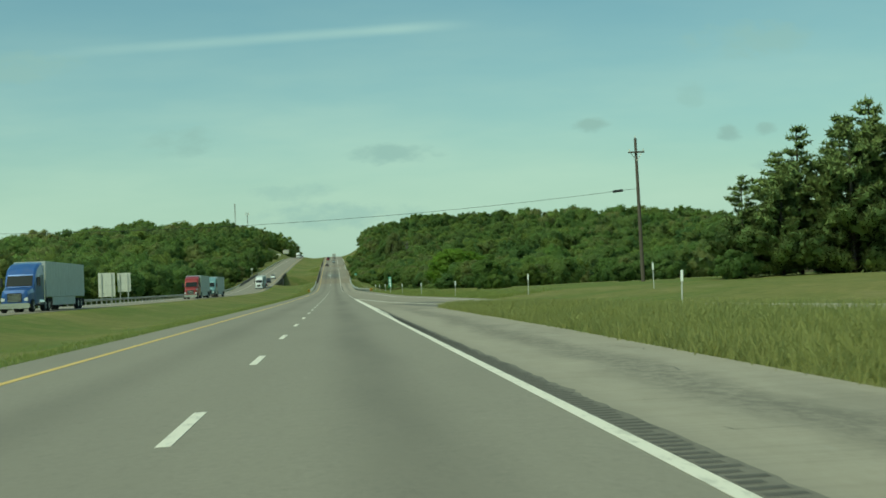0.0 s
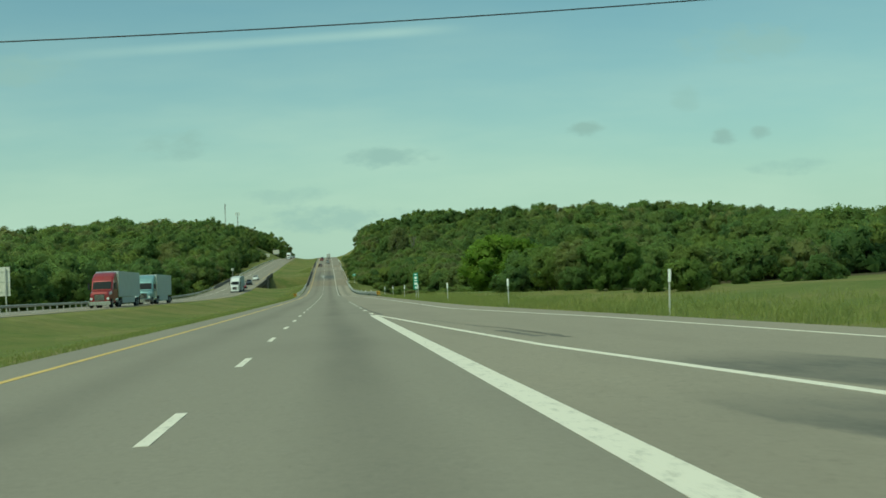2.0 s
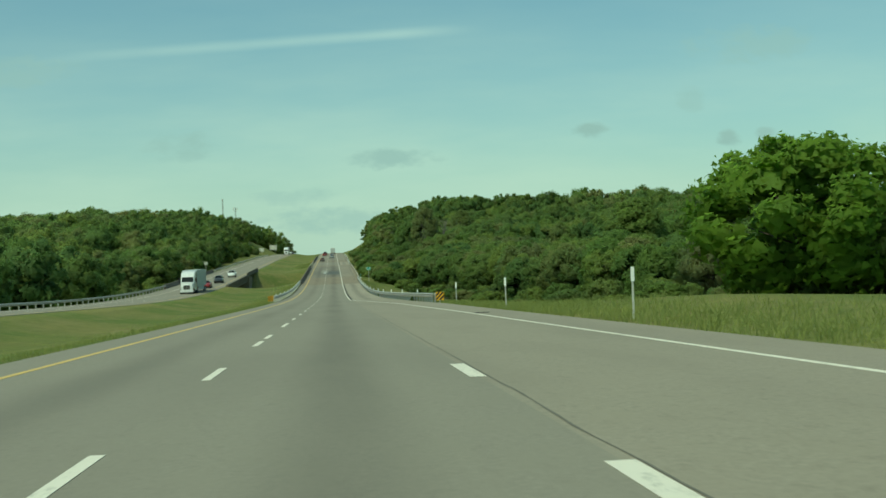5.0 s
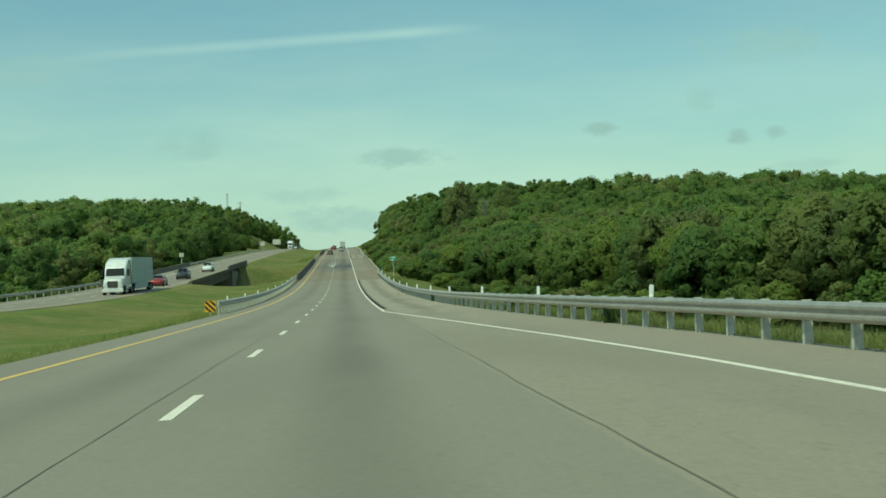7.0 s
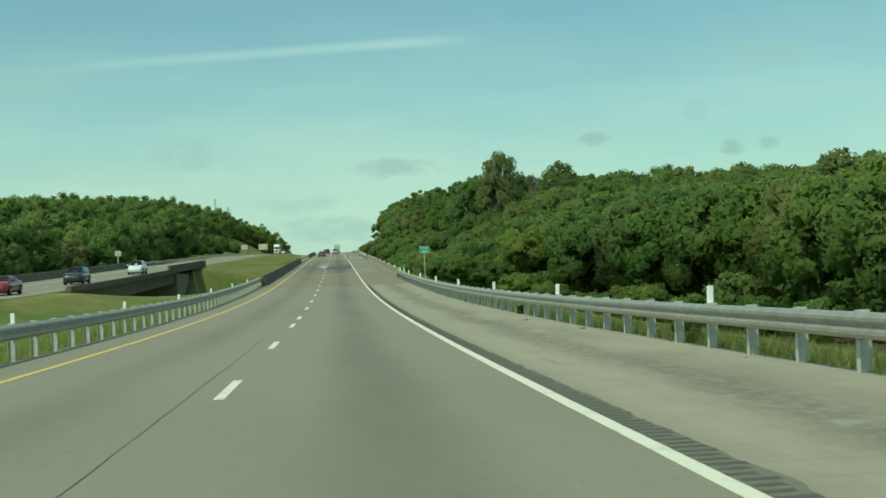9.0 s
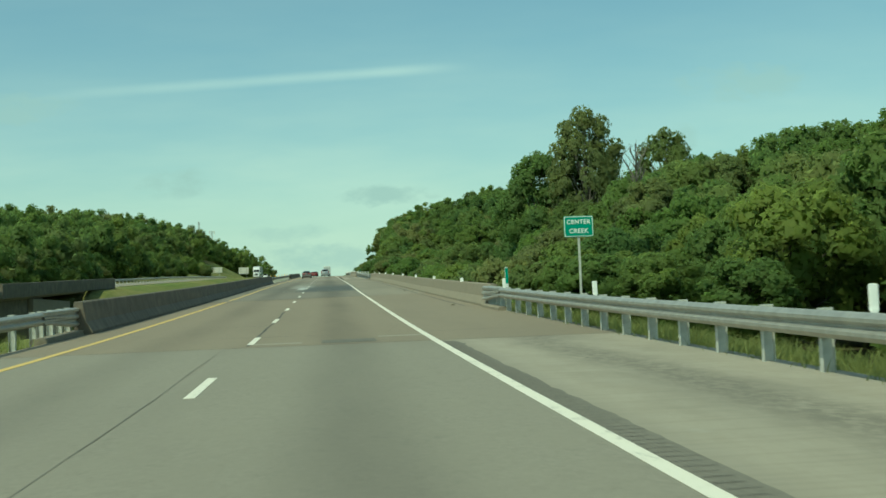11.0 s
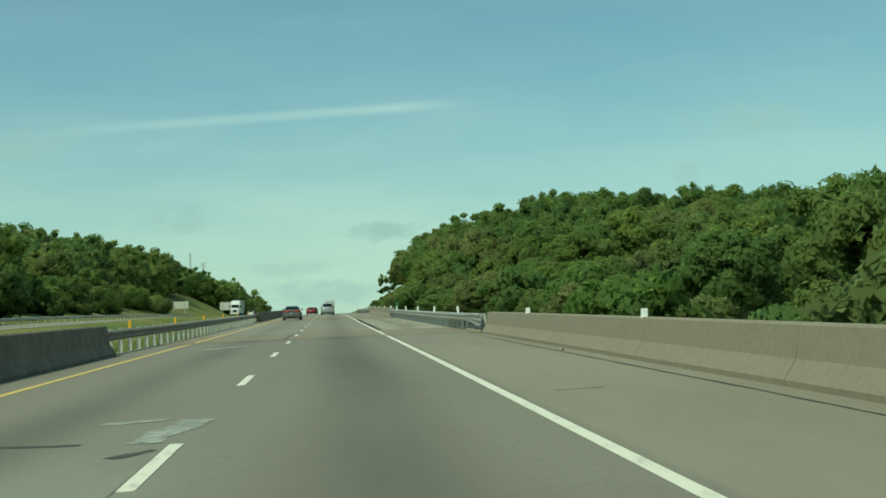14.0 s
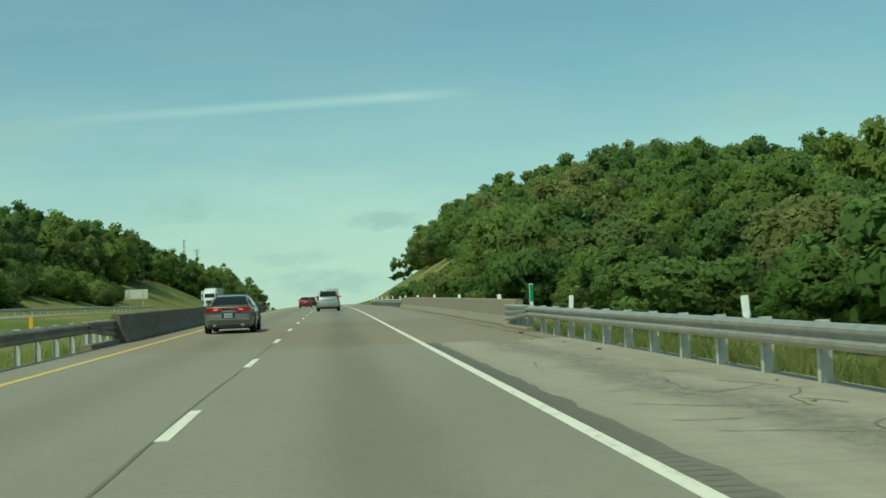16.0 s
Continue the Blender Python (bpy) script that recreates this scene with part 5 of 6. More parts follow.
def on_road(x, y, turn=0.0, s=1.0):
    up = OPP_UP if x < -15 else 0.0
    tilt = math.degrees(math.atan(float(np.interp(y, _py, _ps))))
    m = Matrix.Translation((x, y, float(zr(y)) + up)) @ pose(0, 0, 0, tilt, 0, 0) @ pose(0, 0, 0, 0, 0, turn)
    return m @ Matrix.Scale(s, 4)


car("sedan", "dark grey four-door sedan with red light bar in the passing lane", on_road(-3.9, 654.5, 0, 0.95), M_GREYCAR, stations=SEDAN_ST, tail=sedan_tail, plate_z=0.6, pipes=True, spoiler=True, **SEDAN)
car("sport_utility", "silver compact sport utility car following the slow lane", on_road(-0.5, 710), M_SILVER, stations=SUV_ST, tail=suv_tail, plate_z=0.72, rack=True, **SUV)
car("hatchback", "red hatchback ahead in the passing lane", on_road(-3.9, 788), M_REDCAR, stations=SUV_ST, tail=suv_tail, plate_z=0.72, **{**SUV, "cab": ((0.08, 1.0), (0.6, 1.42), (2.4, 1.46), (3.4, 1.02), 0.62)})
car("sport_utility", "black sport utility car ahead in the passing lane", on_road(-3.7, 826), M_DARKCAR, stations=SUV_ST, tail=suv_tail, plate_z=0.72, rack=True, **SUV)
# oncoming cars on the far carriageway
car("hatchback", "dark red oncoming car on the far bridge", on_road(-25.0, 444, 180), M_REDCAR, stations=SEDAN_ST, tail=sedan_tail, **SEDAN)
car("sport_utility", "grey oncoming pickup-sized car on the far bridge", on_road(-25.0, 470, 180), M_DARKCAR, stations=SUV_ST, tail=suv_tail, plate_z=0.72, **SUV)
car("sport_utility", "white oncoming sport utility car on the far carriageway", on_road(-25.0, 506, 180), M_WHITECAR, stations=SUV_ST, tail=suv_tail, plate_z=0.72, **SUV)
for yy_, mm in ((935, M_WHITECAR), (965, M_DARKCAR), (1000, M_SILVER)):
    car("sport_utility", "small oncoming car near the brow of the hill", on_road(-25.0, yy_, 180), mm, stations=SUV_ST, tail=suv_tail, plate_z=0.72, group="far oncoming cars", **SUV)


def semi(x, y_front, mat, label, trailer_mat=M_TRAILER, turn=180.0):
    """A tractor and box trailer whose front stands at y_front, coming towards the viewer."""
    t = thing("semi_truck", label, "lorry", on_road(x, y_front, turn))

    def cab(s):
        y, w, zb, zt = s
        return y, [(0, zb), (w * 0.96, zb), (w, zb + 0.1), (w, zb + (zt - zb) * 0.7), (w * 0.94, zt - 0.12), (w * 0.8, zt), (0, zt + 0.03)]

    part("hood", loft([(0.0, 0.86, 0.55, 1.45), (-0.12, 1.0, 0.5, 1.72), (-0.8, 1.08, 0.5, 1.88), (-1.6, 1.14, 0.5, 1.98)], cab), mat, t, smooth=False)
    part("cab", loft([(-1.5, 1.12, 0.6, 1.98), (-1.75, 1.18, 0.6, 2.4), (-2.05, 1.2, 0.6, 2.95), (-2.6, 1.22, 0.6, 3.45), (-3.4, 1.23, 0.6, 3.8), (-4.4, 1.23, 0.6, 3.95)], cab), mat, t, smooth=False)
    part("windscreen", quad_panel([(-1.0, -1.52, 2.05), (1.0, -1.52, 2.05), (0.96, -2.0, 2.85), (-0.96, -2.0, 2.85)][::-1], 0.03), M_GLASS, t, "dark windscreen")
    for s in (-1, 1):
        part("side_window", boxed(s * 1.225 - 0.015, s * 1.225 + 0.015, -2.9, -2.15, 2.05, 2.7, bevel=0.01), M_GLASS, t)
        part("headlight", boxed(s * 0.86 - 0.17, s * 0.86 + 0.17, -0.1, 0.04, 0.85, 1.15, bevel=0.05), M_LAMPCLEAR, t, "clear headlight")
        mi = part("wing_mirror", boxed(s * 1.45 - 0.1, s * 1.45 + 0.1, -1.95, -1.8, 2.0, 2.75, bevel=0.03), M_BLACK, t)
        part("exhaust_stack", tube(bmesh.new(), (s * 1.2, -4.55, 0.8), (s * 1.2, -4.55, 3.7), 0.08), M_CHROME, t, "chrome exhaust stack")
        part("fuel_tank", tube(bmesh.new(), (s * 1.0, -2.7, 0.75), (s * 1.0, -4.2, 0.75), 0.3, seg=16), M_CHROME, t, "polished fuel tank")
        part("mudflap", boxed(s * 0.95 - 0.3, s * 0.95 + 0.3, -20.3, -20.28, 0.25, 0.95), M_BLACK, t)
    gr = part("grille", boxed(-0.55, 0.55, 0.0, 0.06, 0.8, 1.5, bevel=0.03), M_BLACK, t, "grille with bright bars")
    for i in range(6):
        part("grille_bar", boxed(-0.5, 0.5, 0.055, 0.075, 0.86 + i * 0.1, 0.89 + i * 0.1), M_CHROME, gr)
    part("bumper", boxed(-1.15, 1.15, -0.2, 0.12, 0.3, 0.72, bevel=0.06), M_CHROME if mat is not M_WHITECAR else mat, t)
    part("chassis", boxed(-0.45, 0.45, -19.5, -1.0, 0.75, 1.05, bevel=0.02), M_BLACK, t)
    tb = part("trailer_box", boxed(-1.28, 1.28, -20.4, -5.1, 1.15, 4.05, bevel=0.04), trailer_mat, t, "grey-white box trailer")
    for i in range(15):
        for s in (-1, 1):
            part("side_post", boxed(s * 1.287 - 0.012, s * 1.287 + 0.012, -20.2 + i, -20.14 + i, 1.2, 4.0), trailer_mat, tb)
    part("skirt", boxed(-1.22, -1.19, -16.5, -7.5, 0.45, 1.14), trailer_mat, t)
    part("skirt", boxed(1.19, 1.22, -16.5, -7.5, 0.45, 1.14), trailer_mat, t)
    for y in (-1.0, -4.9, -6.2, -17.8, -19.1):
        for s in (-1, 1):
            wheel(t, s * 1.05, y, 0.5, 0.34, s)
    return t


semi(-25.0, 98, M_BLUECAR, "blue oncoming tractor unit with a long grey trailer")
semi(-25.0, 215, M_REDCAR, "red oncoming tractor unit with a grey box trailer")
semi(-25.0, 246, M_TEAL, "pale teal oncoming tractor unit with a box trailer")
semi(-25.0, 408, M_WHITECAR, "white oncoming tractor unit with a box trailer")
semi(-25.0, 866, M_WHITECAR, "white oncoming lorry near the brow of the hill")


def box_truck(x, y):
    t = thing("box_truck", "white box truck climbing the hill in the slow lane", "lorry", on_road(x, y))
    bx = part("cargo_box", boxed(-1.2, 1.2, 0, 6.5, 0.95, 3.4, bevel=0.05), M_WHITECAR, t, "white cargo box")
    part("roller_door", boxed(-1.02, 1.02, -0.02, 0.0, 1.05, 3.1, bevel=0.004), M_TRAILER, bx)
    part("rear_bumper", boxed(-1.1, 1.1, -0.1, 0.05, 0.5, 0.65, bevel=0.02), M_BLACK, t)
    part("cab", boxed(-1.05, 1.05, 6.6, 8.3, 0.6, 2.5, bevel=0.2), M_WHITECAR, t)
    for s in (-1, 1):
        part("tail_light", boxed(s * 1.0 - 0.08, s * 1.0 + 0.08, -0.03, 0.02, 0.78, 0.9, bevel=0.01), M_LIGHTRED, t)
        for y_ in (1.4, 7.3):
            wheel(t, s * 0.95, y_, 0.42, 0.3, s)
    return t


box_truck(0.1, 850)


# ---- signs, posts, pole, masts ----
def lettering(text, size, mat, parent, m):
    cu = bpy.data.curves.new("lettering", "FONT")
    cu.body, cu.size, cu.align_x, cu.align_y, cu.extrude = text, size, "CENTER", "CENTER", 0.002
    cu.offset, cu.space_character = 0.003, 1.08
    cu.materials.append(mat)
    ob = new("lettering", cu)
    ob.parent = parent
    ob.matrix_basis = m
    return ob


def rounded_panel(w, h, t=0.01, r=0.05):
    bm = bmesh.new()
    vs = []
    for cx, cz, a0 in ((w / 2 - r, h / 2 - r, 0), (-w / 2 + r, h / 2 - r, 90), (-w / 2 + r, -h / 2 + r, 180), (w / 2 - r, -h / 2 + r, 270)):
        for k in range(5):
            a = radians(a0 + k * 22.5)
            vs.append(bm.verts.new((cx + r * math.cos(a), 0, cz + r * math.sin(a))))
    f = bm.faces.new(vs)
    ex = bmesh.ops.extrude_face_region(bm, geom=[f])
    for v in ex["geom"]:
        if isinstance(v, bmesh.types.BMVert):
            v.co.y += t
    return bm


def creek_sign(x, y, zc):
    g = ground(x, y)
    t = thing("creek_sign", "green road sign with white lettering on a steel post", "sign", pose(x, y, g))
    h = zc - g
    part("sign_post", boxed(-0.035, 0.035, 0.02, 0.07, -0.5, h + 0.3, bevel=0.005), M_WOODPOST, t)
    p = part("panel", rounded_panel(0.93, 0.655), M_SIGNGREEN, t, "green panel with a white border")
    p.matrix_basis = pose(0, 0, h)
    b = rounded_panel(0.90, 0.625, 0.002, 0.045)
    bp = part("border", b, M_SIGNWHITE, p)
    bp.matrix_basis = pose(0, -0.003, 0)
    f = part("field", rounded_panel(0.86, 0.585, 0.002, 0.04), M_SIGNGREEN, p)
    f.matrix_basis = pose(0, -0.006, 0)
    for s, z in (("CENTER", 0.135), ("CREEK", -0.145)):
        lettering(s, 0.192, M_SIGNWHITE, p, pose(0, -0.009, z, 90, 0, 0))
    return t


creek_sign(7.6, 460.1, 2.2)


def mile_sign(x, y):
    g = ground(x, y)
    t = thing("mile_sign", "narrow upright green route marker on a steel post", "sign", pose(x, y, g))
    part("sign_post", boxed(-0.03, 0.03, 0.012, 0.06, -0.4, 2.6, bevel=0.004), M_WOODPOST, t)
    p = part("panel", rounded_panel(0.5, 1.75, 0.01, 0.04), M_SIGNGREEN, t, "green panel")
    p.matrix_basis = pose(0, 0, 1.95)
    for z, w, h in ((0.7, 0.3, 0.12), (0.35, 0.28, 0.26), (0.05, 0.32, 0.11), (-0.28, 0.34, 0.24), (-0.68, 0.16, 0.22)):
        part("marking_bar", boxed(-w / 2, w / 2, -0.004, -0.001, z - h / 2, z + h / 2), M_SIGNWHITE, p)
    return t


mile_sign(9.0, 209.6)


def delineator(x, y, h=1.55):
    g = ground(x, y)
    t = thing("delineator_post", "slim steel post with a white reflector plate", "post", pose(x, y, g, random.uniform(-2, 2), random.uniform(-2, 2), 0), group="verge posts")
    part("stake", boxed(-0.03, 0.03, 0, 0.03, -0.4, h, bevel=0.004), M_WOODPOST, t)
    part("reflector", boxed(-0.055, 0.055, -0.012, -0.001, h - 0.42, h + 0.02, bevel=0.004), M_SIGNWHITE, t, "white reflector plate")
    return t


for px, py in ((13.3, 48), (19, 74), (14.4, 94), (11.2, 119), (10.0, 148.3), (9.3, 177.5), (9.0, 206.4), (9.0, 230), (9.0, 257.6), (9.0, 284)):
    delineator(px, py)


def rail_marker(x, y, z, mat, h=0.24, w=0.11, label="white plastic reflector tab standing on the rail"):
    t = thing("rail_marker", label, "reflector", pose(x, y, z, random.uniform(-3, 3), random.uniform(-3, 3), 0), group="rail reflectors")
    part("tab", boxed(-w / 2, w / 2, -0.012, 0.012, -0.06, h, bevel=0.01), mat, t)
    part("foot", boxed(-w / 3, w / 3, -0.03, 0.03, -0.08, -0.02, bevel=0.006), mat, t)
    return t


for i in range(13):
    y = 300.3 + i * 13.45
    if y < 465:
        rail_marker(rail_x(y) + 0.12, y, float(zr(y)) + 0.78, M_SIGNWHITE)
for i in range(5):
    y = 589.8 + i * 12.45
    rail_marker(5.4, y, float(zr(y)) + 0.78, M_SIGNWHITE)
for i in range(8):
    y = 475.3 + i * 13.7
    rail_marker(5.55, y, float(zr(y)) + 0.83, M_SIGNWHITE, 0.12, 0.14, "white reflector block on the parapet")
for i in range(5):
    y = 654 + i * 13.7
    rail_marker(5.65, y, float(zr(y)) + 0.92, M_SIGNWHITE, 0.12, 0.14, "white reflector block on the parapet")
for i in range(6):
    y = 716 + i * 12.5
    rail_marker(5.62, y, float(zr(y)) + 0.78, M_SIGNWHITE)
for i in range(8):
    y = 347 + i * 13.4
    rail_marker(-7.07, y, float(zr(y)) + 0.78, M_SIGNWHITE, 0.16, 0.09, "small reflector tab on the median rail")
for i in range(6):
    y = 577 + i * 12.45
    rail_marker(-7.07, y, float(zr(y)) + 0.78, M_SIGNYELLOW, 0.2, 0.1, "yellow reflector tab on the median rail")


def bridge_post(x, y):
    t = thing("bridge_marker", "white-green marker post beside the bridge end", "post", pose(x, y, float(zr(y))))
    part("post", boxed(-0.055, 0.055, -0.02, 0.02, -0.6, 1.36, bevel=0.006), M_SIGNWHITE, t)
    part("band", boxed(-0.05, 0.05, -0.026, -0.021, 0.8, 1.34, bevel=0.002), M_SIGNGREEN, t, "green reflective band")
    return t


bridge_post(5.95, 464.7)
bridge_post(5.95, 648.8)


def hazard_sign(x, y, flip, zc=1.05):
    g = ground(x, y)
    t = thing("hazard_marker", "yellow and black diagonal striped object marker", "sign", pose(x, y, g))
    part("sign_post", boxed(-0.03, 0.03, 0.012, 0.06, -0.4, zc + 0.3, bevel=0.004), M_WOODPOST, t)
    p = part("panel", rounded_panel(0.62, 0.62, 0.01, 0.03), M_SIGNYELLOW, t, "yellow plate")
    p.matrix_basis = pose(0, 0, zc)
    for k in (-1, 0, 1):
        bm = bmesh.new()
        o = k * 0.3
        vs = [bm.verts.new((x_ * flip, -0.004, z_ + o)) for x_, z_ in ((-0.6, -0.66), (0.6, 0.54), (0.6, 0.70), (-0.6, -0.50))]
        bm.faces.new(vs)
        for co, no in (((0.29, 0, 0), (1, 0, 0)), ((-0.29, 0, 0), (-1, 0, 0)), ((0, 0, 0.29), (0, 0, 1)), ((0, 0, -0.29), (0, 0, -1))):
            bmesh.ops.bisect_plane(bm, geom=bm.verts[:] + bm.edges[:] + bm.faces[:], plane_co=co, plane_no=no, clear_outer=True)
        part("stripe", bm, M_BLACK, p)
    return t


hazard_sign(8.0, 286.6, 1, 0.62)
hazard_sign(-7.4, 340.4, -1, 0.52)


def big_sign_back(x, y, w, h, lift, label, posts=2):
    g = ground(x, y)
    t = thing("road_sign", label, "sign", pose(x, y, g))
    p = part("panel", boxed(-w / 2, w / 2, -0.02, 0.02, lift, lift + h, bevel=0.008), M_SIGNBACK, t, "bare aluminium back of the panel")
    for i in range(3):
        z = lift + h * (0.15 + 0.35 * i)
        part("stiffener", boxed(-w / 2 + 0.05, w / 2 - 0.05, -0.07, -0.021, z, z + 0.06), M_SIGNBACK, p)
    for i in range(posts):
        x_ = (i / (posts - 1) - 0.5) * w * 0.6 if posts > 1 else 0
        part("sign_post", boxed(x_ - 0.07, x_ + 0.07, -0.2, -0.075, -1.0, lift + h - 0.1, bevel=0.01), M_WOODPOST, t)
    return t


big_sign_back(-40.2, 221.6, 2.9, 4.2, 2.4, "back of a large tan road sign on posts")
big_sign_back(-37.3, 222.2, 2.3, 3.3, 2.6, "back of a smaller tan road sign beside the large one")
big_sign_back(-39, 862, 4.8, 1.9, 1.0, "back of a wide road sign below the wooded hill")
big_sign_back(-38.5, 1005, 4.6, 3.0, 1.6, "back of a distant road sign near the brow")
big_sign_back(-37, 560, 1.0, 0.9, 3.2, "small white roadside plate on a post", 1)


def utility_pole(x, y):
    g = ground(x, y)
    top = 12.4 - g
    t = thing("utility_pole", "weathered wooden utility pole with a crossarm", "pole", pose(x, y, g, 0, -0.8, 0))
    part("pole", tube(bmesh.new(), (0, 0, -1), (0, 0, top), 0.19, 0.12, 12), M_POLE, t)
    z = top - 1.25
    arm = part("crossarm", boxed(-0.72, 0.72, -0.2, -0.08, z - 0.07, z + 0.07, bevel=0.01), M_POLE, t)
    for s in (-1, 1):
        part("brace", tube(bmesh.new(), (s * 0.55, -0.14, z), (0, -0.14, z - 0.75), 0.025, seg=6), M_STEEL, t)
        part("insulator", tube(bmesh.new(), (s * 0.62, -0.14, z + 0.07), (s * 0.62, -0.14, z + 0.3), 0.05, 0.035, 8), M_SIGNBACK, arm)
    part("insulator", tube(bmesh.new(), (0, 0, top), (0, 0, top + 0.22), 0.05, 0.03, 8), M_SIGNBACK, t)
    return t


utility_pole(26.5, 106.2)


def wire_z(x):
    return 5.85 + 0.00112 * (x + 17) ** 2


wire = bpy.data.curves.new("overhead_wire", "CURVE")
wire.dimensions, wire.bevel_depth, wire.bevel_resolution = "3D", 0.015, 2
sp = wire.splines.new("POLY")
wx = np.linspace(-44, 26.4, 60)
sp.points.add(len(wx) - 1)
for p_, x_ in zip(sp.points, wx):
    p_.co = (x_, 105.6, wire_z(x_), 1)
wire.materials.append(M_BLACK)
tagged(new("overhead_wire", wire), "single black overhead wire sagging across the road", "cable")
tagged(part("splice_case", tube(bmesh.new(), (24.0, 105.6, wire_z(24.0)), (24.9, 105.6, wire_z(24.9)), 0.11, 0.11, 12), M_BLACK), "black splice case hanging on the overhead wire", "cable box")


def mast(x, y, top, w, label, arms=0):
    g = ground(x, y)
    t = thing("radio_mast", label, "mast", pose(x, y, g - 0.5))
    h = top - g
    n = 22
    for s in range(3):
        a = s * 2.094
        part("leg", tube(bmesh.new(), (w * math.cos(a), w * math.sin(a), 0), (w * math.cos(a), w * math.sin(a), h), 0.22, seg=5), M_STEEL, t)
    bm = bmesh.new()
    for k in range(n):
        for s in range(3):
            a, b = s * 2.094, (s + 1) * 2.094
            tube(bm, (w * math.cos(a), w * math.sin(a), h * k / n), (w * math.cos(b), w * math.sin(b), h * (k + 1) / n), 0.12, seg=4, caps=False)
    part("lattice", bm, M_STEEL, t)
    for k in range(arms):
        part("antenna", boxed(-2.2 + k * 4.4 - 0.4, -2.2 + k * 4.4 + 0.4, -0.4, 0.4, h - 4, h), M_SIGNBACK, t)
    return t


mast(-143, 1850, 117, 0.9, "thin steel lattice radio mast rising behind the hill")
mast(-116, 1712, 96, 0.6, "slim mast with antennas behind the hill", 2)


# ---- wear on the paving ----
def crack(name, pts, width, seed, mat, parent, step=0.6, wander=0.05, lift=0.005):
    """A thin wandering dark seam over the points (x, y)."""
    rng = random.Random(seed)
    line = []
    for (xa, ya), (xb, yb) in zip(pts, pts[1:]):
        n = max(1, int(math.hypot(xb - xa, yb - ya) / step))
        for i in range(n):
            line.append((xa + (xb - xa) * i / n, ya + (yb - ya) * i / n))
    line.append(pts[-1])
    off = 0.0
    verts, faces = [], []
    for i, (x, y) in enumerate(line):
        j, k = max(0, i - 1), min(len(line) - 1, i + 1)
        dx, dy = line[k][0] - line[j][0], line[k][1] - line[j][1]
        d = math.hypot(dx, dy) or 1
        nx, ny = -dy / d, dx / d
        off = off * 0.85 + rng.uniform(-wander, wander)
        w = width * rng.uniform(0.4, 1.2) / 2
        for s in (-1, 1):
            px, py = x + nx * (off + s * w), y + ny * (off + s * w)
            verts.append((px, py, float(zr(py)) + lift))
    for i in range(len(line) - 1):
        faces.append((2 * i, 2 * i + 1, 2 * i + 3, 2 * i + 2))
    return part(name, mesh_from(name, verts, faces), mat, parent)


crack("lane_seam", [(-2.24, 236), (-2.22, 300), (-2.24, 445)], 0.014, 1, M_SEAM, road, 1.2, 0.015)
crack("lane_seam", [(-1.84, 447), (-1.82, 468)], 0.06, 2, M_CRACK, road, 1.0, 0.02)
crack("lane_seam", [(-1.88, 595), (-1.85, 680)], 0.035, 3, M_SEAM, road, 1.0, 0.02)
crack("lane_seam", [(2.36, 140), (2.32, 148), (2.14, 156), (2.1, 180)], 0.14, 4, M_CRACK, shoulder, 0.5, 0.03)
crack("lane_seam", [(2.1, 180), (2.1, 300), (2.06, 330)], 0.028, 5, M_SEAM, shoulder, 0.8, 0.02)
crack("deck_joint", [(-6.7, 486.9), (5.5, 491.1)], 0.08, 6, M_CRACK, road, 0.4, 0.012, 0.016)
crack("lane_seam", [(-2.15, 581.9), (-2.1, 590.8), (-1.88, 595)], 0.12, 12, M_CRACK, road, 0.3, 0.02)
crack("deck_joint", [(-6.7, 580.2), (-2.8, 581.6), (2.1, 583.8), (5.6, 584.6)], 0.07, 7, M_CRACK, road, 0.4, 0.012, 0.016)
crack("slab_joint", [(-6.7, 446.4), (2.0, 446.5), (5.5, 446.3)], 0.05, 8, M_CRACK, road, 0.4, 0.02)
crack("slab_joint", [(-4.02, 455.94), (-1.76, 457.05)], 0.05, 200, M_CRACK, road, 0.3, 0.02)
crack("slab_joint", [(-2.65, 450.54), (-0.01, 450.18)], 0.06, 201, M_CRACK, road, 0.3, 0.02)
crack("slab_joint", [(2.08, 465.67), (6.34, 468.18)], 0.04, 202, M_CRACK, road, 0.3, 0.02)
crack("slab_joint", [(1.89, 450.23), (3.87, 450.34)], 0.05, 203, M_CRACK, road, 0.3, 0.02)
crack("slab_joint", [(-6.7, 593.9), (2.0, 594.1), (5.5, 593.4)], 0.04, 9, M_CRACK, road, 0.4, 0.02)
crack("gutter_seam", [(4.75, 467), (4.8, 579)], 0.08, 10, M_CRACK, road, 0.8, 0.02)
crack("gutter_seam", [(4.8, 640), (4.9, 700)], 0.08, 11, M_CRACK, road, 0.8, 0.02)
rc = random.Random(5)
for i in range(130):
    y = rc.choice((rc.uniform(2, 60), rc.uniform(300, 440), rc.uniform(602, 638), rc.uniform(602, 638)))
    x = rc.uniform(2.8, 5.0)
    L = rc.uniform(0.5, 1.8)
    a = rc.choice((0.15, 0.3, 1.2, 1.35)) * rc.choice((-1, 1)) + rc.uniform(-0.15, 0.15)
    pts = [(x, y)]
    for _ in range(4):
        a += rc.uniform(-0.35, 0.35)
        x, y = min(5.1, max(2.7, x + L * 0.3 * math.sin(a))), y + L * 0.3 * math.cos(a)
        pts.append((x, y))
    crack("shoulder_crack", pts, rc.uniform(0.012, 0.035), i, M_SEAM, shoulder, 0.08, 0.02)


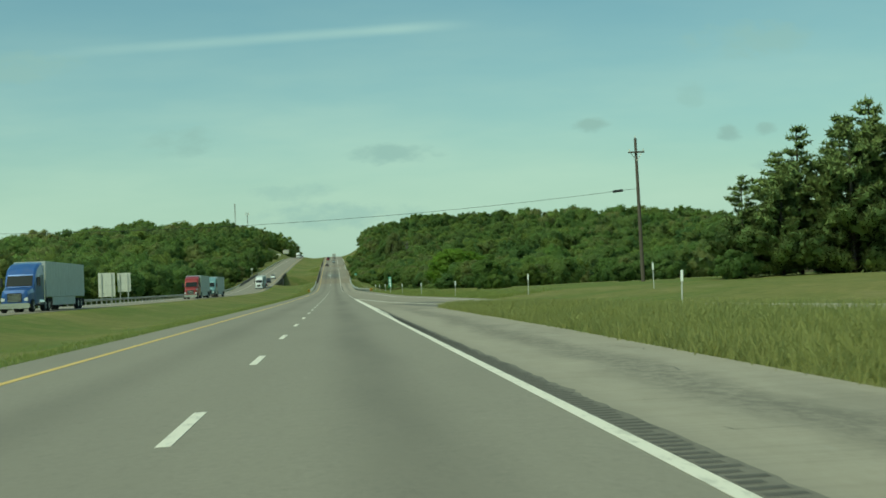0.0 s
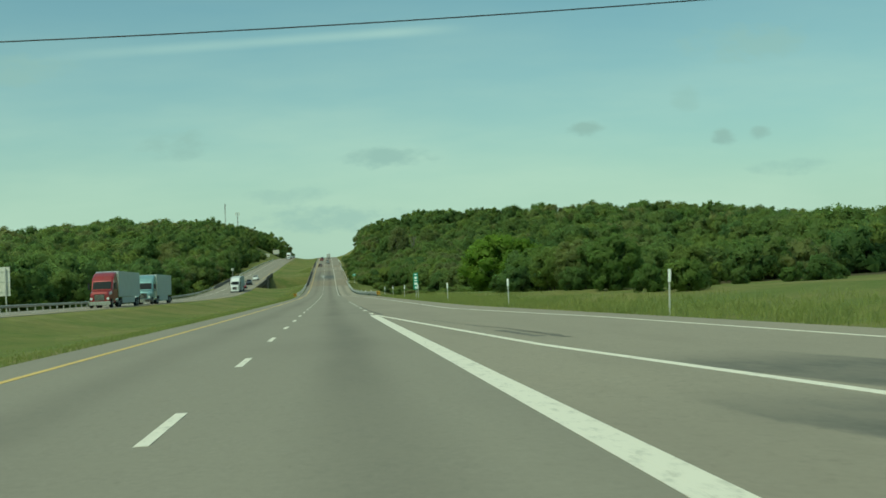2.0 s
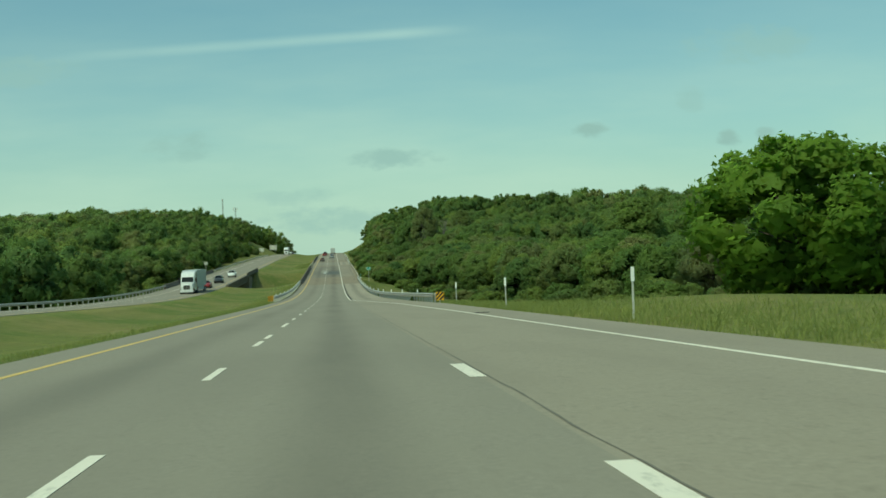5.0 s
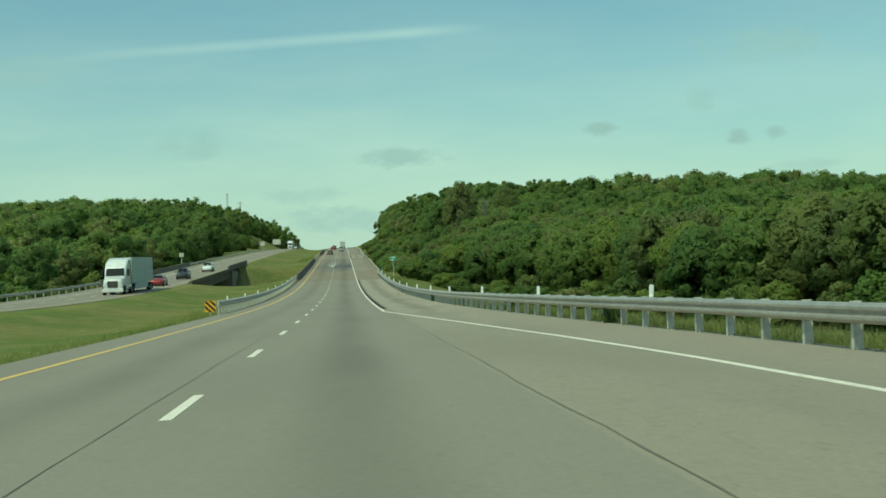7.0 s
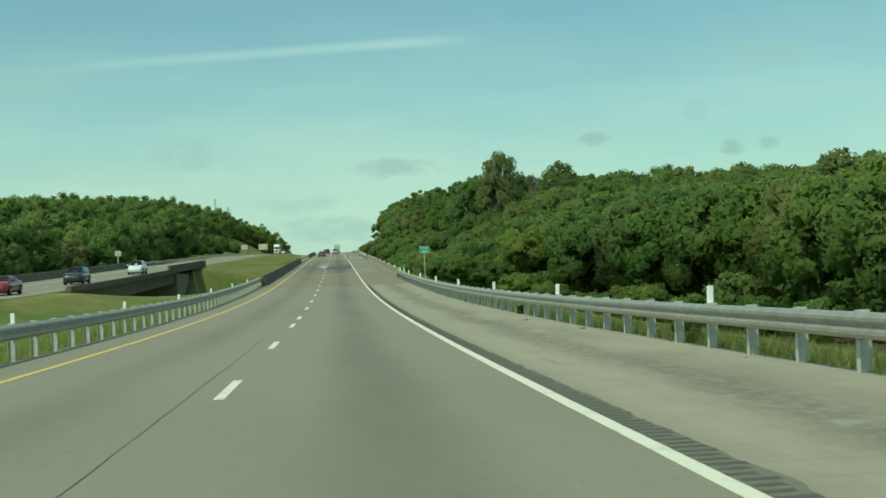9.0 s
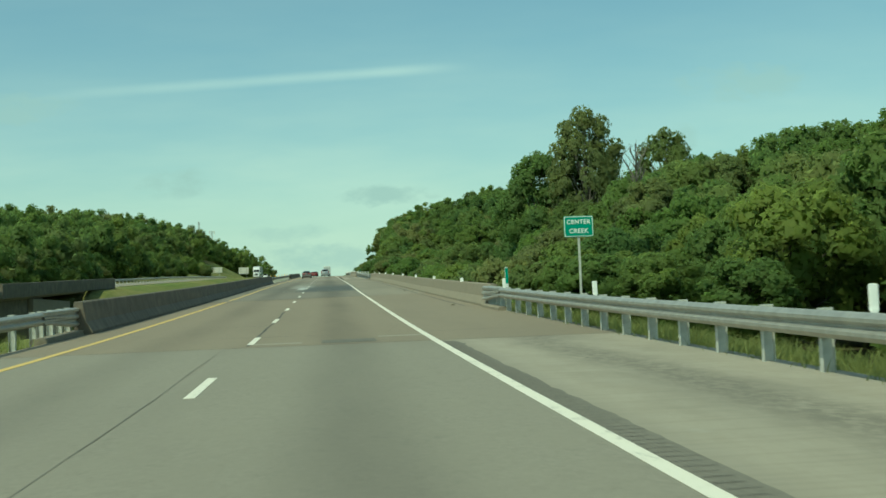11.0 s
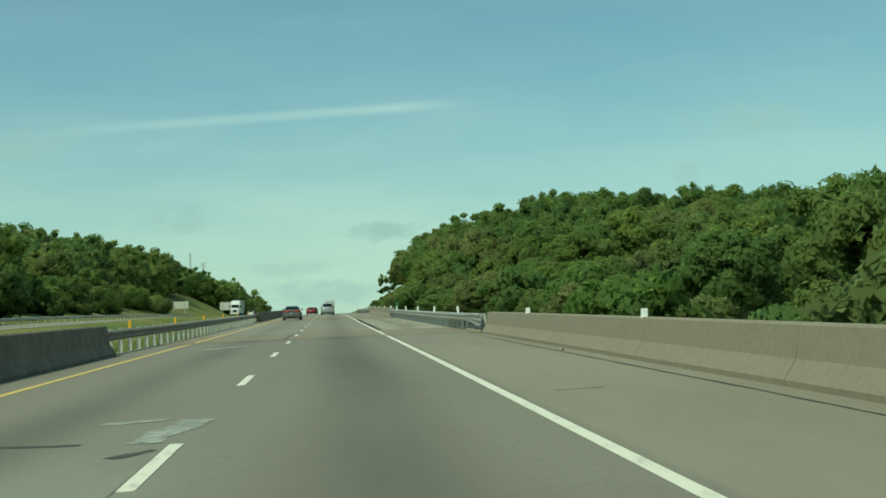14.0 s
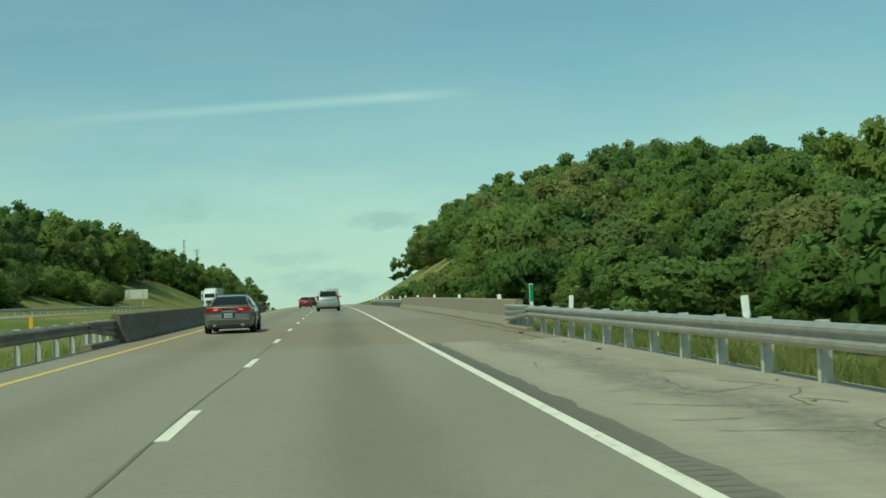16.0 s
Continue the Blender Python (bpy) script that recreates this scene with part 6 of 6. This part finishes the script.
def rumble(y0, y1):
    verts, faces = [], []
    y = y0
    while y < y1:
        x0, x1 = 1.91 + rc.uniform(-0.02, 0.02), 2.16 + rc.uniform(-0.06, 0.05)
        z = float(zr(y)) + 0.006
        b = len(verts)
        verts += [(x0, y, z), (x1, y + 0.02, z), (x1, y + 0.12, z), (x0, y + 0.10, z), (x0 + 0.01, y + 0.05, z - 0.002), (x1 - 0.01, y + 0.07, z - 0.002)]
        faces += [(b, b + 1, b + 5, b + 4), (b + 4, b + 5, b + 2, b + 3)]
        y += 0.215
    ob = part("rumble_strip", mesh_from("rumble_strip", verts, faces), M_GROOVE, shoulder)
    return tagged(ob, kind="stuff")


rumble(-5, 69)
rumble(336, 446)
rumble(595, 640)

# a ragged band of darker asphalt under the rumble strip
M_BAND = pavement_mat("dark_edge_asphalt", (0.185, 0.168, 0.134), (0.23, 0.208, 0.165), (0.125, 0.114, 0.092), False)
for y0, y1, w0 in ((-8, 70, 0.29), (336, 446, 0.26), (596, 640, 0.27)):
    part("edge_band", ribbon(1.905, lambda y, w=w0: 1.93 + w + 0.07 * noise.noise(Vector((y * 0.9, 0, 3))) + 0.05 * noise.noise(Vector((y * 4.1, 0, 7))), y0, y1, 0.0035, 0.003, 0.25), M_BAND, shoulder)

# pale blocky repair marks beside the slab joint
for x0, x1, y0, y1 in ((0.8, 1.8, 448.6, 449.1), (-1.8, -0.8, 447.2, 447.7), (0.4, 1.95, 589.6, 590.1)):
    part("patch", ribbon(x0, x1, y0, y1, 0.005, 0.004, 1.0), M_PATCH, road)
for x0, x1, y0, y1 in ((-0.4, 0.7, 447.0, 448.2), ):
    part("patch", ribbon(x0, x1, y0, y1, 0.005, 0.004, 1.0), M_STAIN, road)



def wedge(corners, mat):
    """A sliver of paving up to the skewed joint at a bridge end."""
    part("slab_edge", mesh_from("slab_edge", [(x, y, float(zr(y)) + 0.009) for x, y in corners], [tuple(range(len(corners)))]), mat, road)


wedge(((-6.7, 486.9), (0.56, BR0), (-6.7, BR0)), M_DECK)
wedge(((0.56, BR0), (5.6, BR0), (5.6, 491.1)), M_TAN)
wedge(((-6.7, 580.2), (-2.8, 581.6), (-1.3, BR1), (-6.7, BR1)), M_TAN)
wedge(((-1.3, BR1), (5.6, BR1), (5.6, 584.6), (2.1, 583.8)), M_DECK)
for j, (pts, w) in enumerate((([(3.7, 126), (4.2, 118.4), (4.7, 114), (5.1, 110), (5.3, 107)], 0.07), ([(4.3, 117), (4.8, 112.5), (5.0, 109)], 0.1), ([(4.4, 112), (4.7, 107)], 0.3), ([(4.9, 110.5), (5.2, 106)], 0.25))):
    crack("worn_streak", pts, w, 120 + j, M_SEAM, shoulder, 0.3, 0.04)
# chalky streaks, a wet gleam painted pale, and old cracks on the deck
for j, (pts, w) in enumerate((([(-3.5, 510.6), (-2.6, 510.9), (-1.8, 510.9)], 0.45), ([(-3.4, 515.4), (-2.4, 514.9), (-1.7, 514.5)], 0.2), ([(-1.1, 507.7), (-0.65, 507.4)], 0.12), ([(-1.0, 506.8), (-0.8, 506.9)], 0.12),
                              # the two streaks between y 546 and 549 paint the gleam of wet paving
                              ([(0.35, 513.9), (1.5, 513.4)], 0.1), ([(1.45, 508.4), (1.52, 507.0)], 0.08), ([(-0.1, 516.2), (0.1, 516.9)], 0.25), ([(-2.2, 546.3), (-1.95, 547.6), (-1.85, 548.6)], 0.42), ([(-2.9, 548.4), (-2.2, 548.8)], 0.3),
                              ([(-4.27, 572.99), (-3.09, 576.01)], 0.55))):
    crack("chalk_gleam_streak", pts, w, 50 + j, M_CHALK_GLEAM, road, 0.12, 0.03)
for j, (pts, w) in enumerate((([(-1.95, 503.5), (-1.9, 512), (-1.93, 530), (-1.9, 546)], 0.022), ([(-5.0, 546.6), (-3.5, 546.5), (-2.75, 546.4)], 0.14), ([(-2.3, 545.2), (-1.95, 545.7)], 0.16), ([(-5.1, 515.5), (-3.4, 515.2)], 0.06), ([(2.5, 550.6), (3.2, 550.8)], 0.06), ([(2.7, 502.4), (3.3, 501.6)], 0.12))):
    crack("deck_crack", pts, w, 80 + j, M_CRACK if j else M_SEAM, road, 0.15, 0.03 if j else 0.004)


# ---- grass ----
def tufts(name, count, place, h0, h1, seed, label, blades=6, mat=M_BLADE):
    """Clumps of bent blades in one mesh; place gives x, y for a clump."""
    rng = random.Random(seed)
    verts, faces = [], []
    for _ in range(count):
        x, y = place(rng)
        z = ground(x, y) - 0.03
        for _b in range(blades):
            a, h, w = rng.uniform(0, 6.28), rng.uniform(h0, h1), rng.uniform(0.006, 0.013)
            bx, by = x + rng.gauss(0, 0.1), y + rng.gauss(0, 0.1)
            lx, ly = rng.gauss(0, 0.45) * h, rng.gauss(0, 0.45) * h
            cx, cy = math.cos(a) * w, math.sin(a) * w
            b = len(verts)
            verts += [(bx - cx, by - cy, z), (bx + cx, by + cy, z), (bx + lx * 0.4 + cx * 0.7, by + ly * 0.4 + cy * 0.7, z + h * 0.6), (bx + lx * 0.4 - cx * 0.7, by + ly * 0.4 - cy * 0.7, z + h * 0.6), (bx + lx, by + ly, z + h)]
            faces += [(b, b + 1, b + 2, b + 3), (b + 3, b + 2, b + 4)]
    ob = part(name, mesh_from(name, verts, faces), mat)
    return tagged(ob, label, "grass", kind="stuff")


tufts("tall_grass", 9000, lambda r: (lambda y: (float(edge_right(y)) + 0.05 + abs(r.gauss(0, 3.2)) * min(1.0, (ramp_left(y) - 5.6) / 7), y))(r.uniform(6, 69)), 0.12, 0.4, 21, "tall seeding summer grass along the shoulder")
tufts("tall_grass", 6500, lambda r: (lambda y: (float(edge_right(y)) + 0.05 + abs(r.gauss(0, 2.4)), y))(r.uniform(95, 286)), 0.15, 0.4, 22, "tall summer grass beside the merging lane")
tufts("rail_grass", 6500, lambda r: (lambda y: (rail_x(y) + 0.15 + abs(r.gauss(0, 1.5)), y))(r.uniform(287, 465)), 0.12, 0.4, 23, "ragged green grass under the guardrail", mat=M_GREENBLADE)
tufts("rail_grass", 3500, lambda r: (5.75 + abs(r.gauss(0, 1.3)), r.uniform(580, 648)), 0.12, 0.4, 24, "ragged green grass and weeds under the guardrail", mat=M_GREENBLADE)
tufts("median_grass", 6000, lambda r: (LEFT - 0.05 - abs(r.gauss(0, 3.0)), r.uniform(10, 345)), 0.06, 0.2, 25, "short dry mown grass on the median")
tufts("median_grass", 4000, lambda r: (-7.1 - abs(r.gauss(0, 2.2)), r.choice((r.uniform(341, 455), r.uniform(585, 648)))), 0.15, 0.45, 26, "weeds behind the median rail")

# litter and gravel along the gutter
rg_ = random.Random(9)
for i in range(26):
    y = rg_.choice((rg_.uniform(468, 578), rg_.uniform(300, 440), rg_.uniform(603, 645)))
    x = 4.9 + rg_.uniform(-0.5, 0.2) if y > 400 else float(edge_right(y)) - rg_.uniform(0.2, 0.9)
    s = rg_.uniform(0.03, 0.09)
    bm = bmesh.new()
    bmesh.ops.create_icosphere(bm, subdivisions=1, radius=s)
    for v in bm.verts:
        v.co *= rg_.uniform(0.7, 1.2)
        v.co.z *= 0.55
    ob = part("stone", bm, M_BARRIER)
    ob.matrix_world = pose(x, y, float(zr(y)) + s * 0.3, 0, 0, rg_.uniform(0, 360))
    tagged(ob, "small loose stone lying on the shoulder", "stone", "loose stones")

# a strip of tyre tread lying on the shoulder
tread = thing("tyre_tread", "torn black strip of tyre tread lying on the shoulder", "debris", pose(6.55, 248.1, float(zr(248.1)) + 0.006, 0, 0, 4))
bm = bmesh.new()
for i in range(9):
    x0 = -0.33 + i * 0.075
    w = 0.045 + 0.012 * math.sin(i * 1.7)
    box(bm, x0, x0 + 0.07, -w, w, 0, 0.02 + 0.012 * math.sin(i * 0.9) ** 2)
part("tread_strip", bm, M_BLACK, tread)
